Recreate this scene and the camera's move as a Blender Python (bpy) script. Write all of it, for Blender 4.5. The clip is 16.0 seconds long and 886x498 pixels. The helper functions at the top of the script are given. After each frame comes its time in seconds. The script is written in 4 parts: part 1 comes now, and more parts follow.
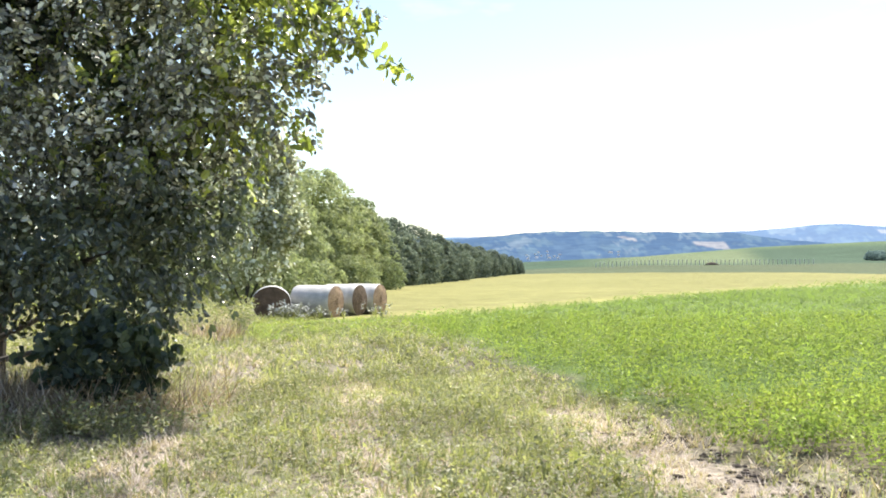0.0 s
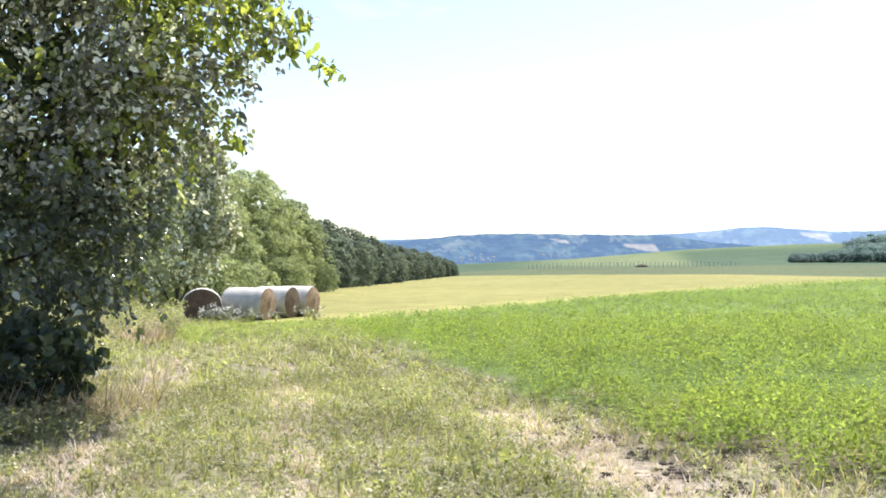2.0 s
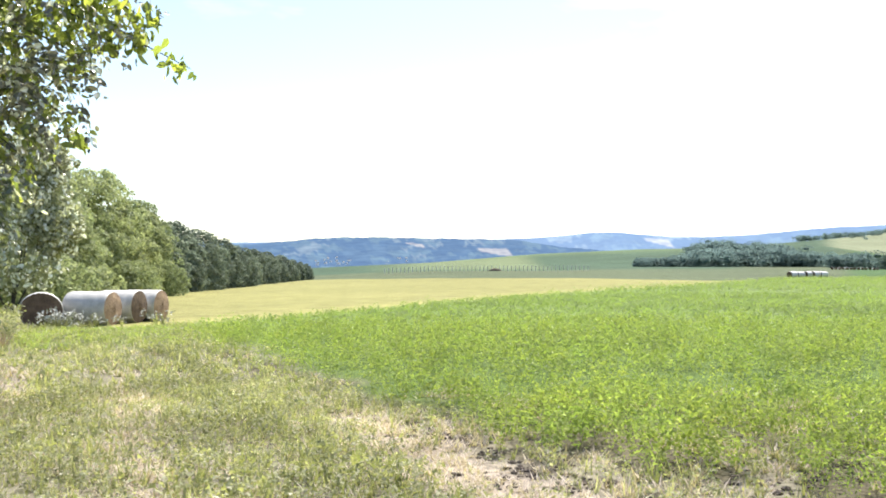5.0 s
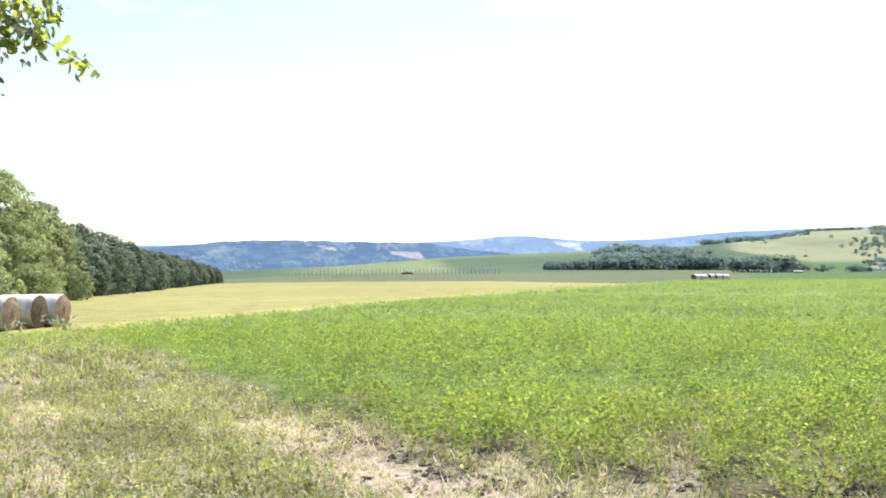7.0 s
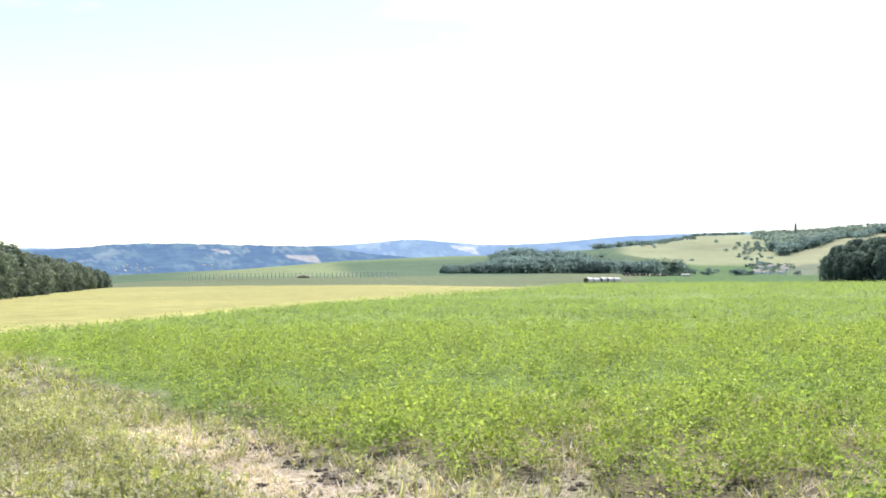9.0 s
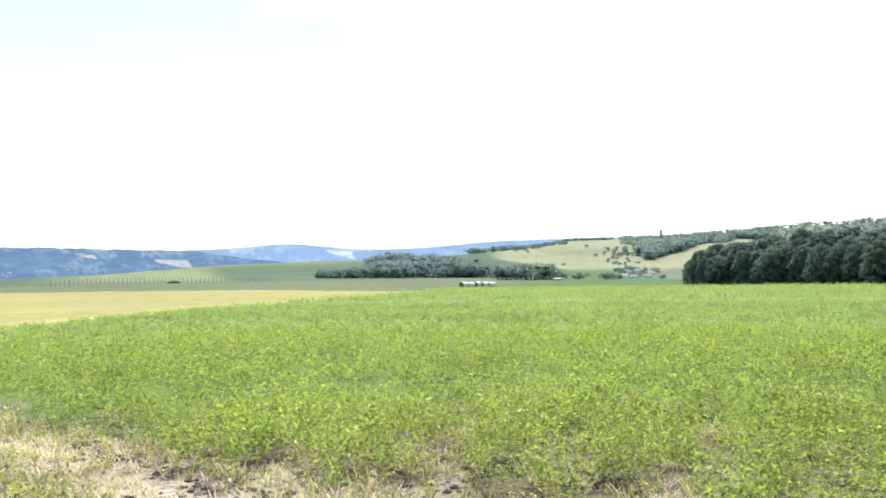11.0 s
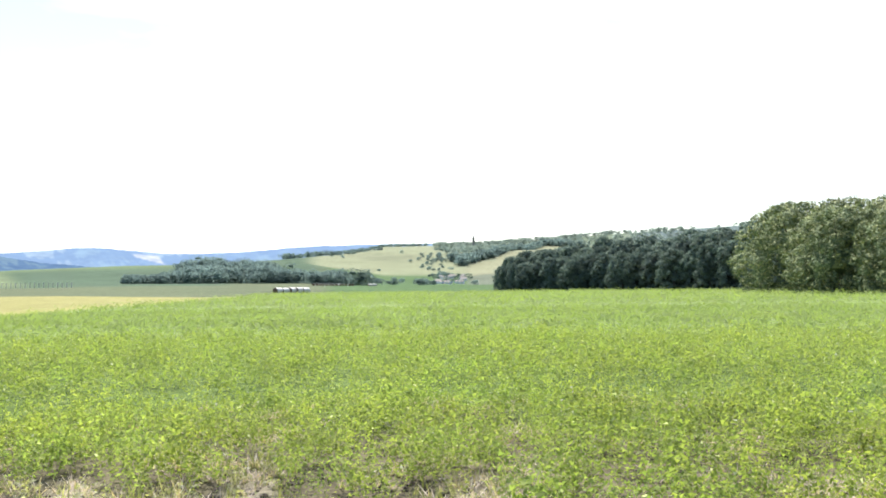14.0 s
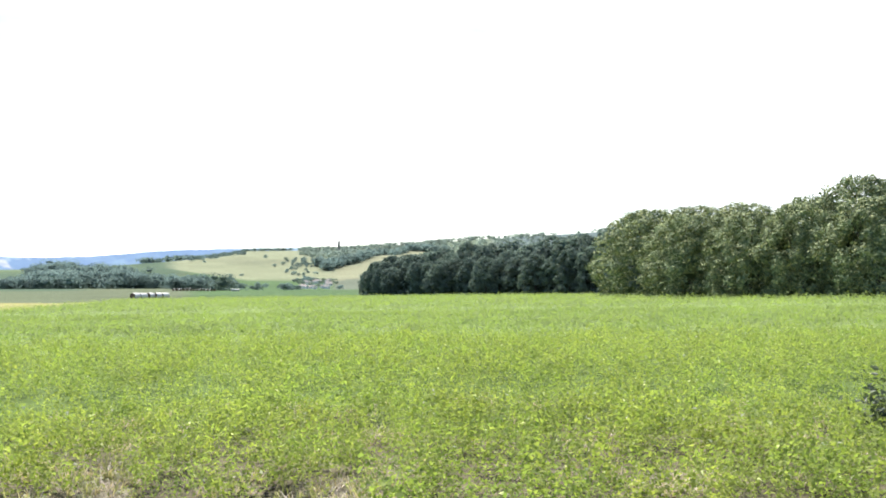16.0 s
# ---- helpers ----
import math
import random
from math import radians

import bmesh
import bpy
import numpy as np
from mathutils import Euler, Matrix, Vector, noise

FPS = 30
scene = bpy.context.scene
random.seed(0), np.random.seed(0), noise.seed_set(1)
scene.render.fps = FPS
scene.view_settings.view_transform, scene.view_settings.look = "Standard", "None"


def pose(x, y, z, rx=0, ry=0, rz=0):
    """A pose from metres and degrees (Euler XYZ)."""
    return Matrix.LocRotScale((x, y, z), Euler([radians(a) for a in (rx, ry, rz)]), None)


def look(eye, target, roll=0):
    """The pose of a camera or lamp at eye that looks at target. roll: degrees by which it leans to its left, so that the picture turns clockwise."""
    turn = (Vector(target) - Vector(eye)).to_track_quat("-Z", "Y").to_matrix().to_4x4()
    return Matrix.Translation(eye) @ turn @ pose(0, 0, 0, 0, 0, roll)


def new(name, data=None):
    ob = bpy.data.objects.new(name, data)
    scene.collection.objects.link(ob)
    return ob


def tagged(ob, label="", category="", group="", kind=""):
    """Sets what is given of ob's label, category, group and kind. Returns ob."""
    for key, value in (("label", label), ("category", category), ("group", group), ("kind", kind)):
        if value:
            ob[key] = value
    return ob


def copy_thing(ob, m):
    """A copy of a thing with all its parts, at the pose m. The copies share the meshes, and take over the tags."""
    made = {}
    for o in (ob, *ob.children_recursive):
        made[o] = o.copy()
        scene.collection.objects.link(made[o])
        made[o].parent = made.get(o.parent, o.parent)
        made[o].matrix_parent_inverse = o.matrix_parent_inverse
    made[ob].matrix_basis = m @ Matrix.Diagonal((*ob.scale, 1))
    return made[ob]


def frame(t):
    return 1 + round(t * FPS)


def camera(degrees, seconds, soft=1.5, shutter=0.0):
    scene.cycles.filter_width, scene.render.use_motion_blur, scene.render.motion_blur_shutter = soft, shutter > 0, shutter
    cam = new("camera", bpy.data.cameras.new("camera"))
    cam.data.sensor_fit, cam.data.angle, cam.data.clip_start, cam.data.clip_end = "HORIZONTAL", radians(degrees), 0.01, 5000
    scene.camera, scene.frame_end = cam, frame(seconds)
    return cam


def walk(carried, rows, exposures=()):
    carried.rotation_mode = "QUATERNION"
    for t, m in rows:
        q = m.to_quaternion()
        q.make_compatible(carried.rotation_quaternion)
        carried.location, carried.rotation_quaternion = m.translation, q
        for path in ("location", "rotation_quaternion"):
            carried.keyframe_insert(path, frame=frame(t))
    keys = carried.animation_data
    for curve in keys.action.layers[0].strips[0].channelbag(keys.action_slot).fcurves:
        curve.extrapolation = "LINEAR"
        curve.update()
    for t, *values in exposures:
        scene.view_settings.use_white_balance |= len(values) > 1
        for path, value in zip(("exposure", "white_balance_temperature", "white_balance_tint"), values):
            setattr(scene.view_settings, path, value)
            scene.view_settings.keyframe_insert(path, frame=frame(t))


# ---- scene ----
# The camera: seconds, place, heading (degrees clockwise from +y), tilt and lean.
cam = camera(49.282, 16.0, soft=1.8)
PATH = [
    (0, 0.000, 0.000, 1.500, 0.000, 0.793, -0.005),
    (0.5, 0.011, -0.006, 1.497, 0.422, 0.840, -0.036),
    (1, 0.014, -0.015, 1.497, 1.305, 0.848, -0.050),
    (1.5, 0.015, -0.021, 1.496, 2.549, 0.890, -0.052),
    (2, 0.017, -0.019, 1.494, 3.913, 0.923, -0.021),
    (2.5, 0.022, -0.016, 1.494, 5.496, 0.959, -0.007),
    (3, 0.024, -0.020, 1.495, 6.999, 0.961, -0.045),
    (3.5, 0.025, -0.026, 1.495, 8.541, 1.003, 0.000),
    (4, 0.034, -0.024, 1.491, 9.990, 1.060, 0.049),
    (6.5, 0.046, -0.022, 1.486, 16.128, 1.293, 0.046),
    (7, 0.052, -0.025, 1.485, 17.645, 1.345, 0.026),
    (7.5, 0.054, -0.027, 1.488, 19.232, 1.336, 0.046),
    (8, 0.054, -0.028, 1.489, 20.659, 1.426, 0.014),
    (8.5, 0.051, -0.036, 1.488, 22.081, 1.498, 0.010),
    (9, 0.047, -0.054, 1.490, 23.753, 1.561, -0.023),
    (11.5, 0.043, -0.081, 1.494, 32.832, 1.834, -0.200),
    (12, 0.039, -0.098, 1.497, 34.455, 1.842, -0.169),
    (12.5, 0.038, -0.104, 1.498, 36.086, 1.930, -0.120),
    (13, 0.039, -0.110, 1.498, 38.023, 1.973, -0.165),
    (13.5, 0.036, -0.119, 1.500, 39.953, 2.050, -0.209),
    (14, 0.028, -0.133, 1.501, 42.016, 2.116, -0.186),
    (14.5, 0.017, -0.154, 1.505, 43.817, 2.163, -0.167),
    (15, 0.007, -0.174, 1.507, 45.873, 2.248, -0.231),
    (15.5, 0.003, -0.187, 1.503, 47.874, 2.297, -0.241),
    (16, 0.004, -0.194, 1.490, 49.978, 2.379, -0.244),
]


def toward(heading, tilt):
    h, e = radians(heading), radians(tilt)
    return Vector((math.sin(h) * math.cos(e), math.cos(h) * math.cos(e), math.sin(e)))


walk(cam, [(t, look((x, y, z), Vector((x, y, z)) + toward(h, e) * 50, lean)) for t, x, y, z, h, e, lean in PATH])

# ---- world, sun, exposure ----
SUN_HEADING, SUN_HEIGHT = 30.0, 57.0
world = bpy.data.worlds.new("sky")
scene.world = world
world.use_nodes = True
wn, wl = world.node_tree.nodes, world.node_tree.links
sky = wn.new("ShaderNodeTexSky")
sky.sky_type, sky.sun_disc = "NISHITA", False
sky.sun_elevation, sky.sun_rotation = radians(SUN_HEIGHT), radians(SUN_HEADING)
sky.air_density, sky.dust_density, sky.ozone_density = 1.0, 0.8, 1.0
coord = wn.new("ShaderNodeTexCoord")
stretch = wn.new("ShaderNodeMapping")
stretch.inputs["Scale"].default_value = (2.2, 2.2, 7.0)
cloud_noise = wn.new("ShaderNodeTexNoise")
cloud_noise.inputs["Scale"].default_value = 1.6
cloud_noise.inputs["Detail"].default_value = 6.0
cloud_edge = wn.new("ShaderNodeMapRange")
cloud_edge.inputs["From Min"].default_value, cloud_edge.inputs["From Max"].default_value = 0.4, 0.74
cloud_edge.inputs["To Min"].default_value, cloud_edge.inputs["To Max"].default_value = 0.0, 0.9
cloud_mix = wn.new("ShaderNodeMixRGB")
cloud_mix.inputs["Color2"].default_value = (8.2, 8.5, 8.8, 1)
wl.new(coord.outputs["Generated"], stretch.inputs["Vector"])
wl.new(stretch.outputs["Vector"], cloud_noise.inputs["Vector"])
lean_way = wn.new("ShaderNodeVectorMath")
lean_way.operation = "DOT_PRODUCT"
lean_way.inputs[1].default_value = toward(69.0, 0.0)
gather = wn.new("ShaderNodeMath")
gather.operation = "MULTIPLY_ADD"
gather.inputs[1].default_value, gather.inputs[2].default_value = 0.42, -0.30
thick = wn.new("ShaderNodeMath")
wl.new(coord.outputs["Generated"], lean_way.inputs[0])
wl.new(lean_way.outputs["Value"], gather.inputs[0])
wl.new(gather.outputs[0], thick.inputs[0])
wl.new(cloud_noise.outputs["Fac"], thick.inputs[1])
wl.new(thick.outputs[0], cloud_edge.inputs["Value"])
wl.new(cloud_edge.outputs["Result"], cloud_mix.inputs["Fac"])
wl.new(sky.outputs["Color"], cloud_mix.inputs["Color1"])
wl.new(cloud_mix.outputs["Color"], wn["Background"].inputs["Color"])
wn["Background"].inputs["Strength"].default_value = 0.10

sun_data = bpy.data.lights.new("sun", "SUN")
sun_data.energy, sun_data.angle, sun_data.color = 5.0, radians(0.53), (1.0, 0.95, 0.86)
sun = new("sun", sun_data)
sun.matrix_world = look(toward(SUN_HEADING, SUN_HEIGHT) * 60, (0, 0, 0))
scene.view_settings.exposure = 1.25


# ---- materials ----
def start_material(name):
    m = bpy.data.materials.new(name)
    m.use_nodes = True
    return m, m.node_tree.nodes, m.node_tree.links, m.node_tree.nodes["Principled BSDF"]


def ramp(nodes, stops):
    r = nodes.new("ShaderNodeValToRGB")
    els = r.color_ramp.elements
    while len(els) < len(stops):
        els.new(0.5)
    for e, (p, c) in zip(els, stops):
        e.position, e.color = p, (*c, 1)
    return r


def leaf_material(name, dark, mid, light, through_light=0.4, rough=0.45, gloss=0.5, patch=0.8, fleck=None, share=0.02, each=0.0, vary=0.29, tint=(1.35, 1.45, 0.55), sway=0.0):
    """Thin leaves: each one its own tint, larger drifts of colour, light shining through."""
    m, n, l, p = start_material(name)
    geo = n.new("ShaderNodeNewGeometry")
    # fleck: a share of near-white leaves; on tree and shrub they stand for glints.
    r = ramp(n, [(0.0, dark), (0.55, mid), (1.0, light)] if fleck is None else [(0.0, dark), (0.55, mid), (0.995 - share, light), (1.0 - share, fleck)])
    l.new(geo.outputs["Random Per Island"], r.inputs["Fac"])
    drift = n.new("ShaderNodeTexNoise")
    drift.inputs["Scale"].default_value, drift.inputs["Detail"].default_value = patch, 3.0
    l.new(geo.outputs["Position"], drift.inputs["Vector"])
    hsv = n.new("ShaderNodeHueSaturation")
    span = n.new("ShaderNodeMapRange")
    span.inputs["From Min"].default_value, span.inputs["From Max"].default_value = 0.3, 0.7
    span.inputs["To Min"].default_value, span.inputs["To Max"].default_value = 1 - vary, 1 + vary
    l.new(drift.outputs["Fac"], span.inputs["Value"])
    if each:
        one, own, both = n.new("ShaderNodeObjectInfo"), n.new("ShaderNodeMapRange"), n.new("ShaderNodeMath")
        own.inputs["To Min"].default_value, own.inputs["To Max"].default_value = 1 - each, 1 + each
        both.operation = "MULTIPLY"
        l.new(one.outputs["Random"], own.inputs["Value"])
        l.new(own.outputs["Result"], both.inputs[0])
        l.new(span.outputs["Result"], both.inputs[1])
        l.new(both.outputs[0], hsv.inputs["Value"])
        turn = n.new("ShaderNodeMapRange")
        turn.inputs["To Min"].default_value, turn.inputs["To Max"].default_value = 0.512, 0.488
        l.new(one.outputs["Random"], turn.inputs["Value"])
        l.new(turn.outputs["Result"], hsv.inputs["Hue"])
    else:
        l.new(span.outputs["Result"], hsv.inputs["Value"])
        tone, turn = n.new("ShaderNodeTexNoise"), n.new("ShaderNodeMapRange")
        tone.inputs["Scale"].default_value, tone.inputs["Detail"].default_value = patch * 2.3, 4.0
        turn.inputs["From Min"].default_value, turn.inputs["From Max"].default_value = 0.32, 0.68
        turn.inputs["To Min"].default_value, turn.inputs["To Max"].default_value = 0.5 + sway * 0.5, 0.5 - sway
        l.new(geo.outputs["Position"], tone.inputs["Vector"])
        l.new(tone.outputs["Fac"], turn.inputs["Value"])
        l.new(turn.outputs["Result"], hsv.inputs["Hue"])
    l.new(r.outputs["Color"], hsv.inputs["Color"])
    l.new(hsv.outputs["Color"], p.inputs["Base Color"])
    p.inputs["Roughness"].default_value = rough
    p.inputs["Specular IOR Level"].default_value = gloss
    t = n.new("ShaderNodeBsdfTranslucent")
    warm = n.new("ShaderNodeMixRGB")
    warm.blend_type = "MULTIPLY"
    warm.inputs["Fac"].default_value = 1.0
    warm.inputs["Color2"].default_value = (*tint, 1)
    l.new(hsv.outputs["Color"], warm.inputs["Color1"])
    l.new(warm.outputs["Color"], t.inputs["Color"])
    mix = n.new("ShaderNodeMixShader")
    mix.inputs["Fac"].default_value = through_light
    l.new(p.outputs["BSDF"], mix.inputs[1])
    l.new(t.outputs["BSDF"], mix.inputs[2])
    l.new(mix.outputs["Shader"], n["Material Output"].inputs["Surface"])
    return m


def rough_material(name, a, b, scale=8.0, rough=0.9, bump=0.4, fine=60.0):
    """A dull surface with variation at two scales and relief."""
    m, n, l, p = start_material(name)
    tc = n.new("ShaderNodeTexCoord")
    big, small = n.new("ShaderNodeTexNoise"), n.new("ShaderNodeTexNoise")
    big.inputs["Scale"].default_value, small.inputs["Scale"].default_value = scale, fine
    big.inputs["Detail"].default_value = small.inputs["Detail"].default_value = 5.0
    l.new(tc.outputs["Object"], big.inputs["Vector"])
    l.new(tc.outputs["Object"], small.inputs["Vector"])
    add = n.new("ShaderNodeMath")
    add.operation = "MULTIPLY_ADD"
    add.inputs[1].default_value = 0.5
    half = n.new("ShaderNodeMath")
    half.operation = "MULTIPLY"
    half.inputs[1].default_value = 0.5
    l.new(small.outputs["Fac"], half.inputs[0])
    l.new(big.outputs["Fac"], add.inputs[0])
    l.new(half.outputs[0], add.inputs[2])
    r = ramp(n, [(0.32, a), (0.68, b)])
    l.new(add.outputs[0], r.inputs["Fac"])
    l.new(r.outputs["Color"], p.inputs["Base Color"])
    p.inputs["Roughness"].default_value = rough
    bp = n.new("ShaderNodeBump")
    bp.inputs["Strength"].default_value = bump
    bp.inputs["Distance"].default_value = 0.02
    l.new(add.outputs[0], bp.inputs["Height"])
    l.new(bp.outputs["Normal"], p.inputs["Normal"])
    return m


def ground_material():
    """Soil and crops: the colour of each field, broken up by stubble, clods and drifts."""
    m, n, l, p = start_material("ground")
    att = n.new("ShaderNodeAttribute")
    att.attribute_name = "crop"
    geo = n.new("ShaderNodeNewGeometry")
    vals = []
    for scale, lo, hi in ((0.02, 0.85, 1.15), (0.6, 0.8, 1.2), (14.0, 0.6, 1.4)):
        t = n.new("ShaderNodeTexNoise")
        t.inputs["Scale"].default_value, t.inputs["Detail"].default_value = scale, 6.0
        l.new(geo.outputs["Position"], t.inputs["Vector"])
        mr = n.new("ShaderNodeMapRange")
        mr.inputs["From Min"].default_value, mr.inputs["From Max"].default_value = 0.28, 0.72
        mr.inputs["To Min"].default_value, mr.inputs["To Max"].default_value = lo, hi
        l.new(t.outputs["Fac"], mr.inputs["Value"])
        vals.append(mr)
    m1, m2 = n.new("ShaderNodeMath"), n.new("ShaderNodeMath")
    m1.operation = m2.operation = "MULTIPLY"
    l.new(vals[0].outputs["Result"], m1.inputs[0])
    l.new(vals[1].outputs["Result"], m1.inputs[1])
    l.new(m1.outputs[0], m2.inputs[0])
    l.new(vals[2].outputs["Result"], m2.inputs[1])
    mix = n.new("ShaderNodeVectorMath")
    mix.operation = "SCALE"
    l.new(att.outputs["Color"], mix.inputs[0])
    l.new(m2.outputs[0], mix.inputs["Scale"])
    l.new(mix.outputs["Vector"], p.inputs["Base Color"])
    p.inputs["Roughness"].default_value = 1.0
    p.inputs["Specular IOR Level"].default_value = 0.1
    bp = n.new("ShaderNodeBump")
    bp.inputs["Strength"].default_value, bp.inputs["Distance"].default_value = 0.6, 0.04
    l.new(vals[2].outputs["Result"], bp.inputs["Height"])
    l.new(bp.outputs["Normal"], p.inputs["Normal"])
    return m


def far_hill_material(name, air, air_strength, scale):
    """Hazy distance: the cover of the hills, and a blue glow of their own standing for the air before them."""
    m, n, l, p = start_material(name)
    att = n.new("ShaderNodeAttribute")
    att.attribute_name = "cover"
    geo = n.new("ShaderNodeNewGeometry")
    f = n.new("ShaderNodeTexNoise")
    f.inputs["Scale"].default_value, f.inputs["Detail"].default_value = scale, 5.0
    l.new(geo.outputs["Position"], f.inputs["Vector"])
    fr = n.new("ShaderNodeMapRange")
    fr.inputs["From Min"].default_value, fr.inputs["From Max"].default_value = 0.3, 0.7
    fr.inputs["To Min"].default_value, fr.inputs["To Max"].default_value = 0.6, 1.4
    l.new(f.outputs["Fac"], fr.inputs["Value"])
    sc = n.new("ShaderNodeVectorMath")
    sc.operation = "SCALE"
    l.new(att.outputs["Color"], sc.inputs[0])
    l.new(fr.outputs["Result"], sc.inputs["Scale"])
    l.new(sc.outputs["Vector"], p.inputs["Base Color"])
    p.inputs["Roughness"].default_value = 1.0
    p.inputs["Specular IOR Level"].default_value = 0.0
    # The haze: the hill surface itself emits blue.
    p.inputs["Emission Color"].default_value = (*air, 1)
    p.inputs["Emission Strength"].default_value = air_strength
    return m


GROUND = ground_material()
ALFALFA = leaf_material("alfalfa_leaf", (0.165, 0.214, 0.066), (0.213, 0.266, 0.08), (0.278, 0.322, 0.105), 0.48, 0.7, 0.08, 0.5, (0.5, 0.52, 0.42), 0.003, vary=0.2, tint=(1.2, 1.34, 0.7), sway=0.02)
ALFALFA_TIP = leaf_material("alfalfa_shoot", (0.205, 0.262, 0.08), (0.26, 0.318, 0.095), (0.325, 0.378, 0.135), 0.5, 0.7, 0.08, 0.7, (0.55, 0.55, 0.5), 0.008, vary=0.2, tint=(1.2, 1.3, 0.6), sway=0.025)
ALFALFA_FAR = leaf_material("far_alfalfa", (0.182, 0.234, 0.088), (0.2, 0.255, 0.096), (0.225, 0.277, 0.107), 0.45, 0.7, 0.1, 0.12, vary=0.12, tint=(1.2, 1.34, 0.7), sway=0.012)
WEED = leaf_material("verge_weed", (0.186, 0.197, 0.118), (0.267, 0.27, 0.162), (0.405, 0.392, 0.285), 0.4, 0.65, 0.2, 0.6, (0.55, 0.52, 0.45), 0.03)
STRAW = leaf_material("dry_straw", (0.33, 0.265, 0.232), (0.5, 0.415, 0.372), (0.66, 0.58, 0.53), 0.25, 0.65, 0.2, 0.6)
RED_STRAW = leaf_material("dead_stalk", (0.17, 0.125, 0.1), (0.31, 0.24, 0.19), (0.56, 0.47, 0.39), 0.2, 0.7, 0.2, 0.6)
# The near-white share of leaves paints glints on the tree.
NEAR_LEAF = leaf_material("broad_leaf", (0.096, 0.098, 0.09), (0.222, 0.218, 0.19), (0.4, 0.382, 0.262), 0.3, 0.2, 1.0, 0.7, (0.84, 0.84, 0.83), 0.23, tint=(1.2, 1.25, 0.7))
# Lighter, yellower copy of the tree's leaf: sunlight put into the colour.
SUNLIT_LEAF = leaf_material("sunlit_leaf", (0.12, 0.15, 0.07), (0.24, 0.27, 0.1), (0.42, 0.43, 0.16), 0.55, 0.35, 0.8, 0.7)
# Darker copy of the tree's leaf: the lower crown's shade is in its colour.
SHADED_LEAF = leaf_material("shaded_broad_leaf", (0.06, 0.074, 0.064), (0.105, 0.122, 0.1), (0.19, 0.205, 0.14), 0.36, 0.28, 0.8, 0.7, (0.5, 0.52, 0.5), 0.07)
# Bramble and dock leaf, also the tree's inner leaves; shade darkens the colour.
SHADE_BRAMBLE = leaf_material("shade_bramble_leaf", (0.035, 0.05, 0.04), (0.06, 0.08, 0.055), (0.12, 0.14, 0.08), 0.3, 0.55, 0.3, 0.9)
# About a quarter of the shrub's leaves are near white, painted as glints.
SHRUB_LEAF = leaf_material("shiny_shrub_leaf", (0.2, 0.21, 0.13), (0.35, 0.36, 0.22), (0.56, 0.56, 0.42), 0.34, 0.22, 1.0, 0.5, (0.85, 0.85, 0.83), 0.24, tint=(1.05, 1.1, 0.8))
WOOD_LEAF = leaf_material("wood_leaf", (0.1, 0.135, 0.078), (0.165, 0.205, 0.108), (0.33, 0.348, 0.17), 0.1, 0.75, 0.1, 0.5, each=0.16, tint=(1.1, 1.2, 0.8))
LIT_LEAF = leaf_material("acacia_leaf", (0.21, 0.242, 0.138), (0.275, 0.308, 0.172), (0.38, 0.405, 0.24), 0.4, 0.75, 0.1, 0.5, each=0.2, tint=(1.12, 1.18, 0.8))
# Dark wood and hillside scrub: haze is put in as paler, bluer leaves.
DARK_LEAF = leaf_material("dark_wood_leaf", (0.1, 0.14, 0.122), (0.125, 0.168, 0.14), (0.165, 0.205, 0.156), 0.38, 0.8, 0.05, 0.3, each=0.2, tint=(1.0, 1.05, 1.0))
HAZY_SCRUB = leaf_material("hazy_scrub_leaf", (0.19, 0.25, 0.225), (0.22, 0.28, 0.24), (0.265, 0.315, 0.25), 0.64, 0.8, 0.1, 0.03, tint=(1.0, 1.0, 1.0))
COPSE_LEAF = leaf_material("copse_leaf", (0.12, 0.15, 0.118), (0.16, 0.192, 0.145), (0.23, 0.26, 0.18), 0.34, 0.8, 0.08, 0.3, each=0.3, tint=(1.0, 1.05, 0.9))
# Far woods: the haze before them is painted into these blue-greens.
HAZY_LEAF = leaf_material("hazy_wood_leaf", (0.132, 0.195, 0.19), (0.15, 0.215, 0.2), (0.178, 0.238, 0.208), 0.64, 0.8, 0.1, 0.03, tint=(1.0, 1.0, 1.0))
PETAL = leaf_material("white_umbel", (0.3, 0.3, 0.28), (0.42, 0.42, 0.4), (0.55, 0.55, 0.53), 0.04, 0.8, 0.2, 0.5)
BARK = rough_material("bark", (0.03, 0.026, 0.022), (0.10, 0.085, 0.07), 6.0)
SOIL = rough_material("dark_soil", (0.03, 0.024, 0.02), (0.11, 0.085, 0.066), 9.0, 1.0, 0.8, 60.0)
WHITE_WRAP = rough_material("white_bale_wrap", (0.4, 0.39, 0.38), (0.66, 0.65, 0.63), 3.0, 0.5, 0.4, 90.0)
NET = rough_material("bale_wrap", (0.3, 0.287, 0.272), (0.52, 0.505, 0.48), 5.0, 0.55, 0.5, 90.0)
HAY_END = rough_material("hay_end", (0.1, 0.06, 0.04), (0.47, 0.33, 0.22), 2.6, 0.95, 1.0, 70.0)
# Darker copy of the hay end: the shade on unlit ends is in its colour.
SHADED_HAY = rough_material("shaded_hay_end", (0.055, 0.036, 0.025), (0.18, 0.12, 0.08), 6.0, 0.95, 1.0, 70.0)
POST = rough_material("grey_post", (0.42, 0.41, 0.38), (0.6, 0.59, 0.56), 3.0)
WALL = rough_material("render_wall", (0.74, 0.72, 0.68), (0.86, 0.85, 0.82), 0.4)
ROOF = rough_material("tile_roof", (0.14, 0.125, 0.12), (0.26, 0.235, 0.22), 0.6)
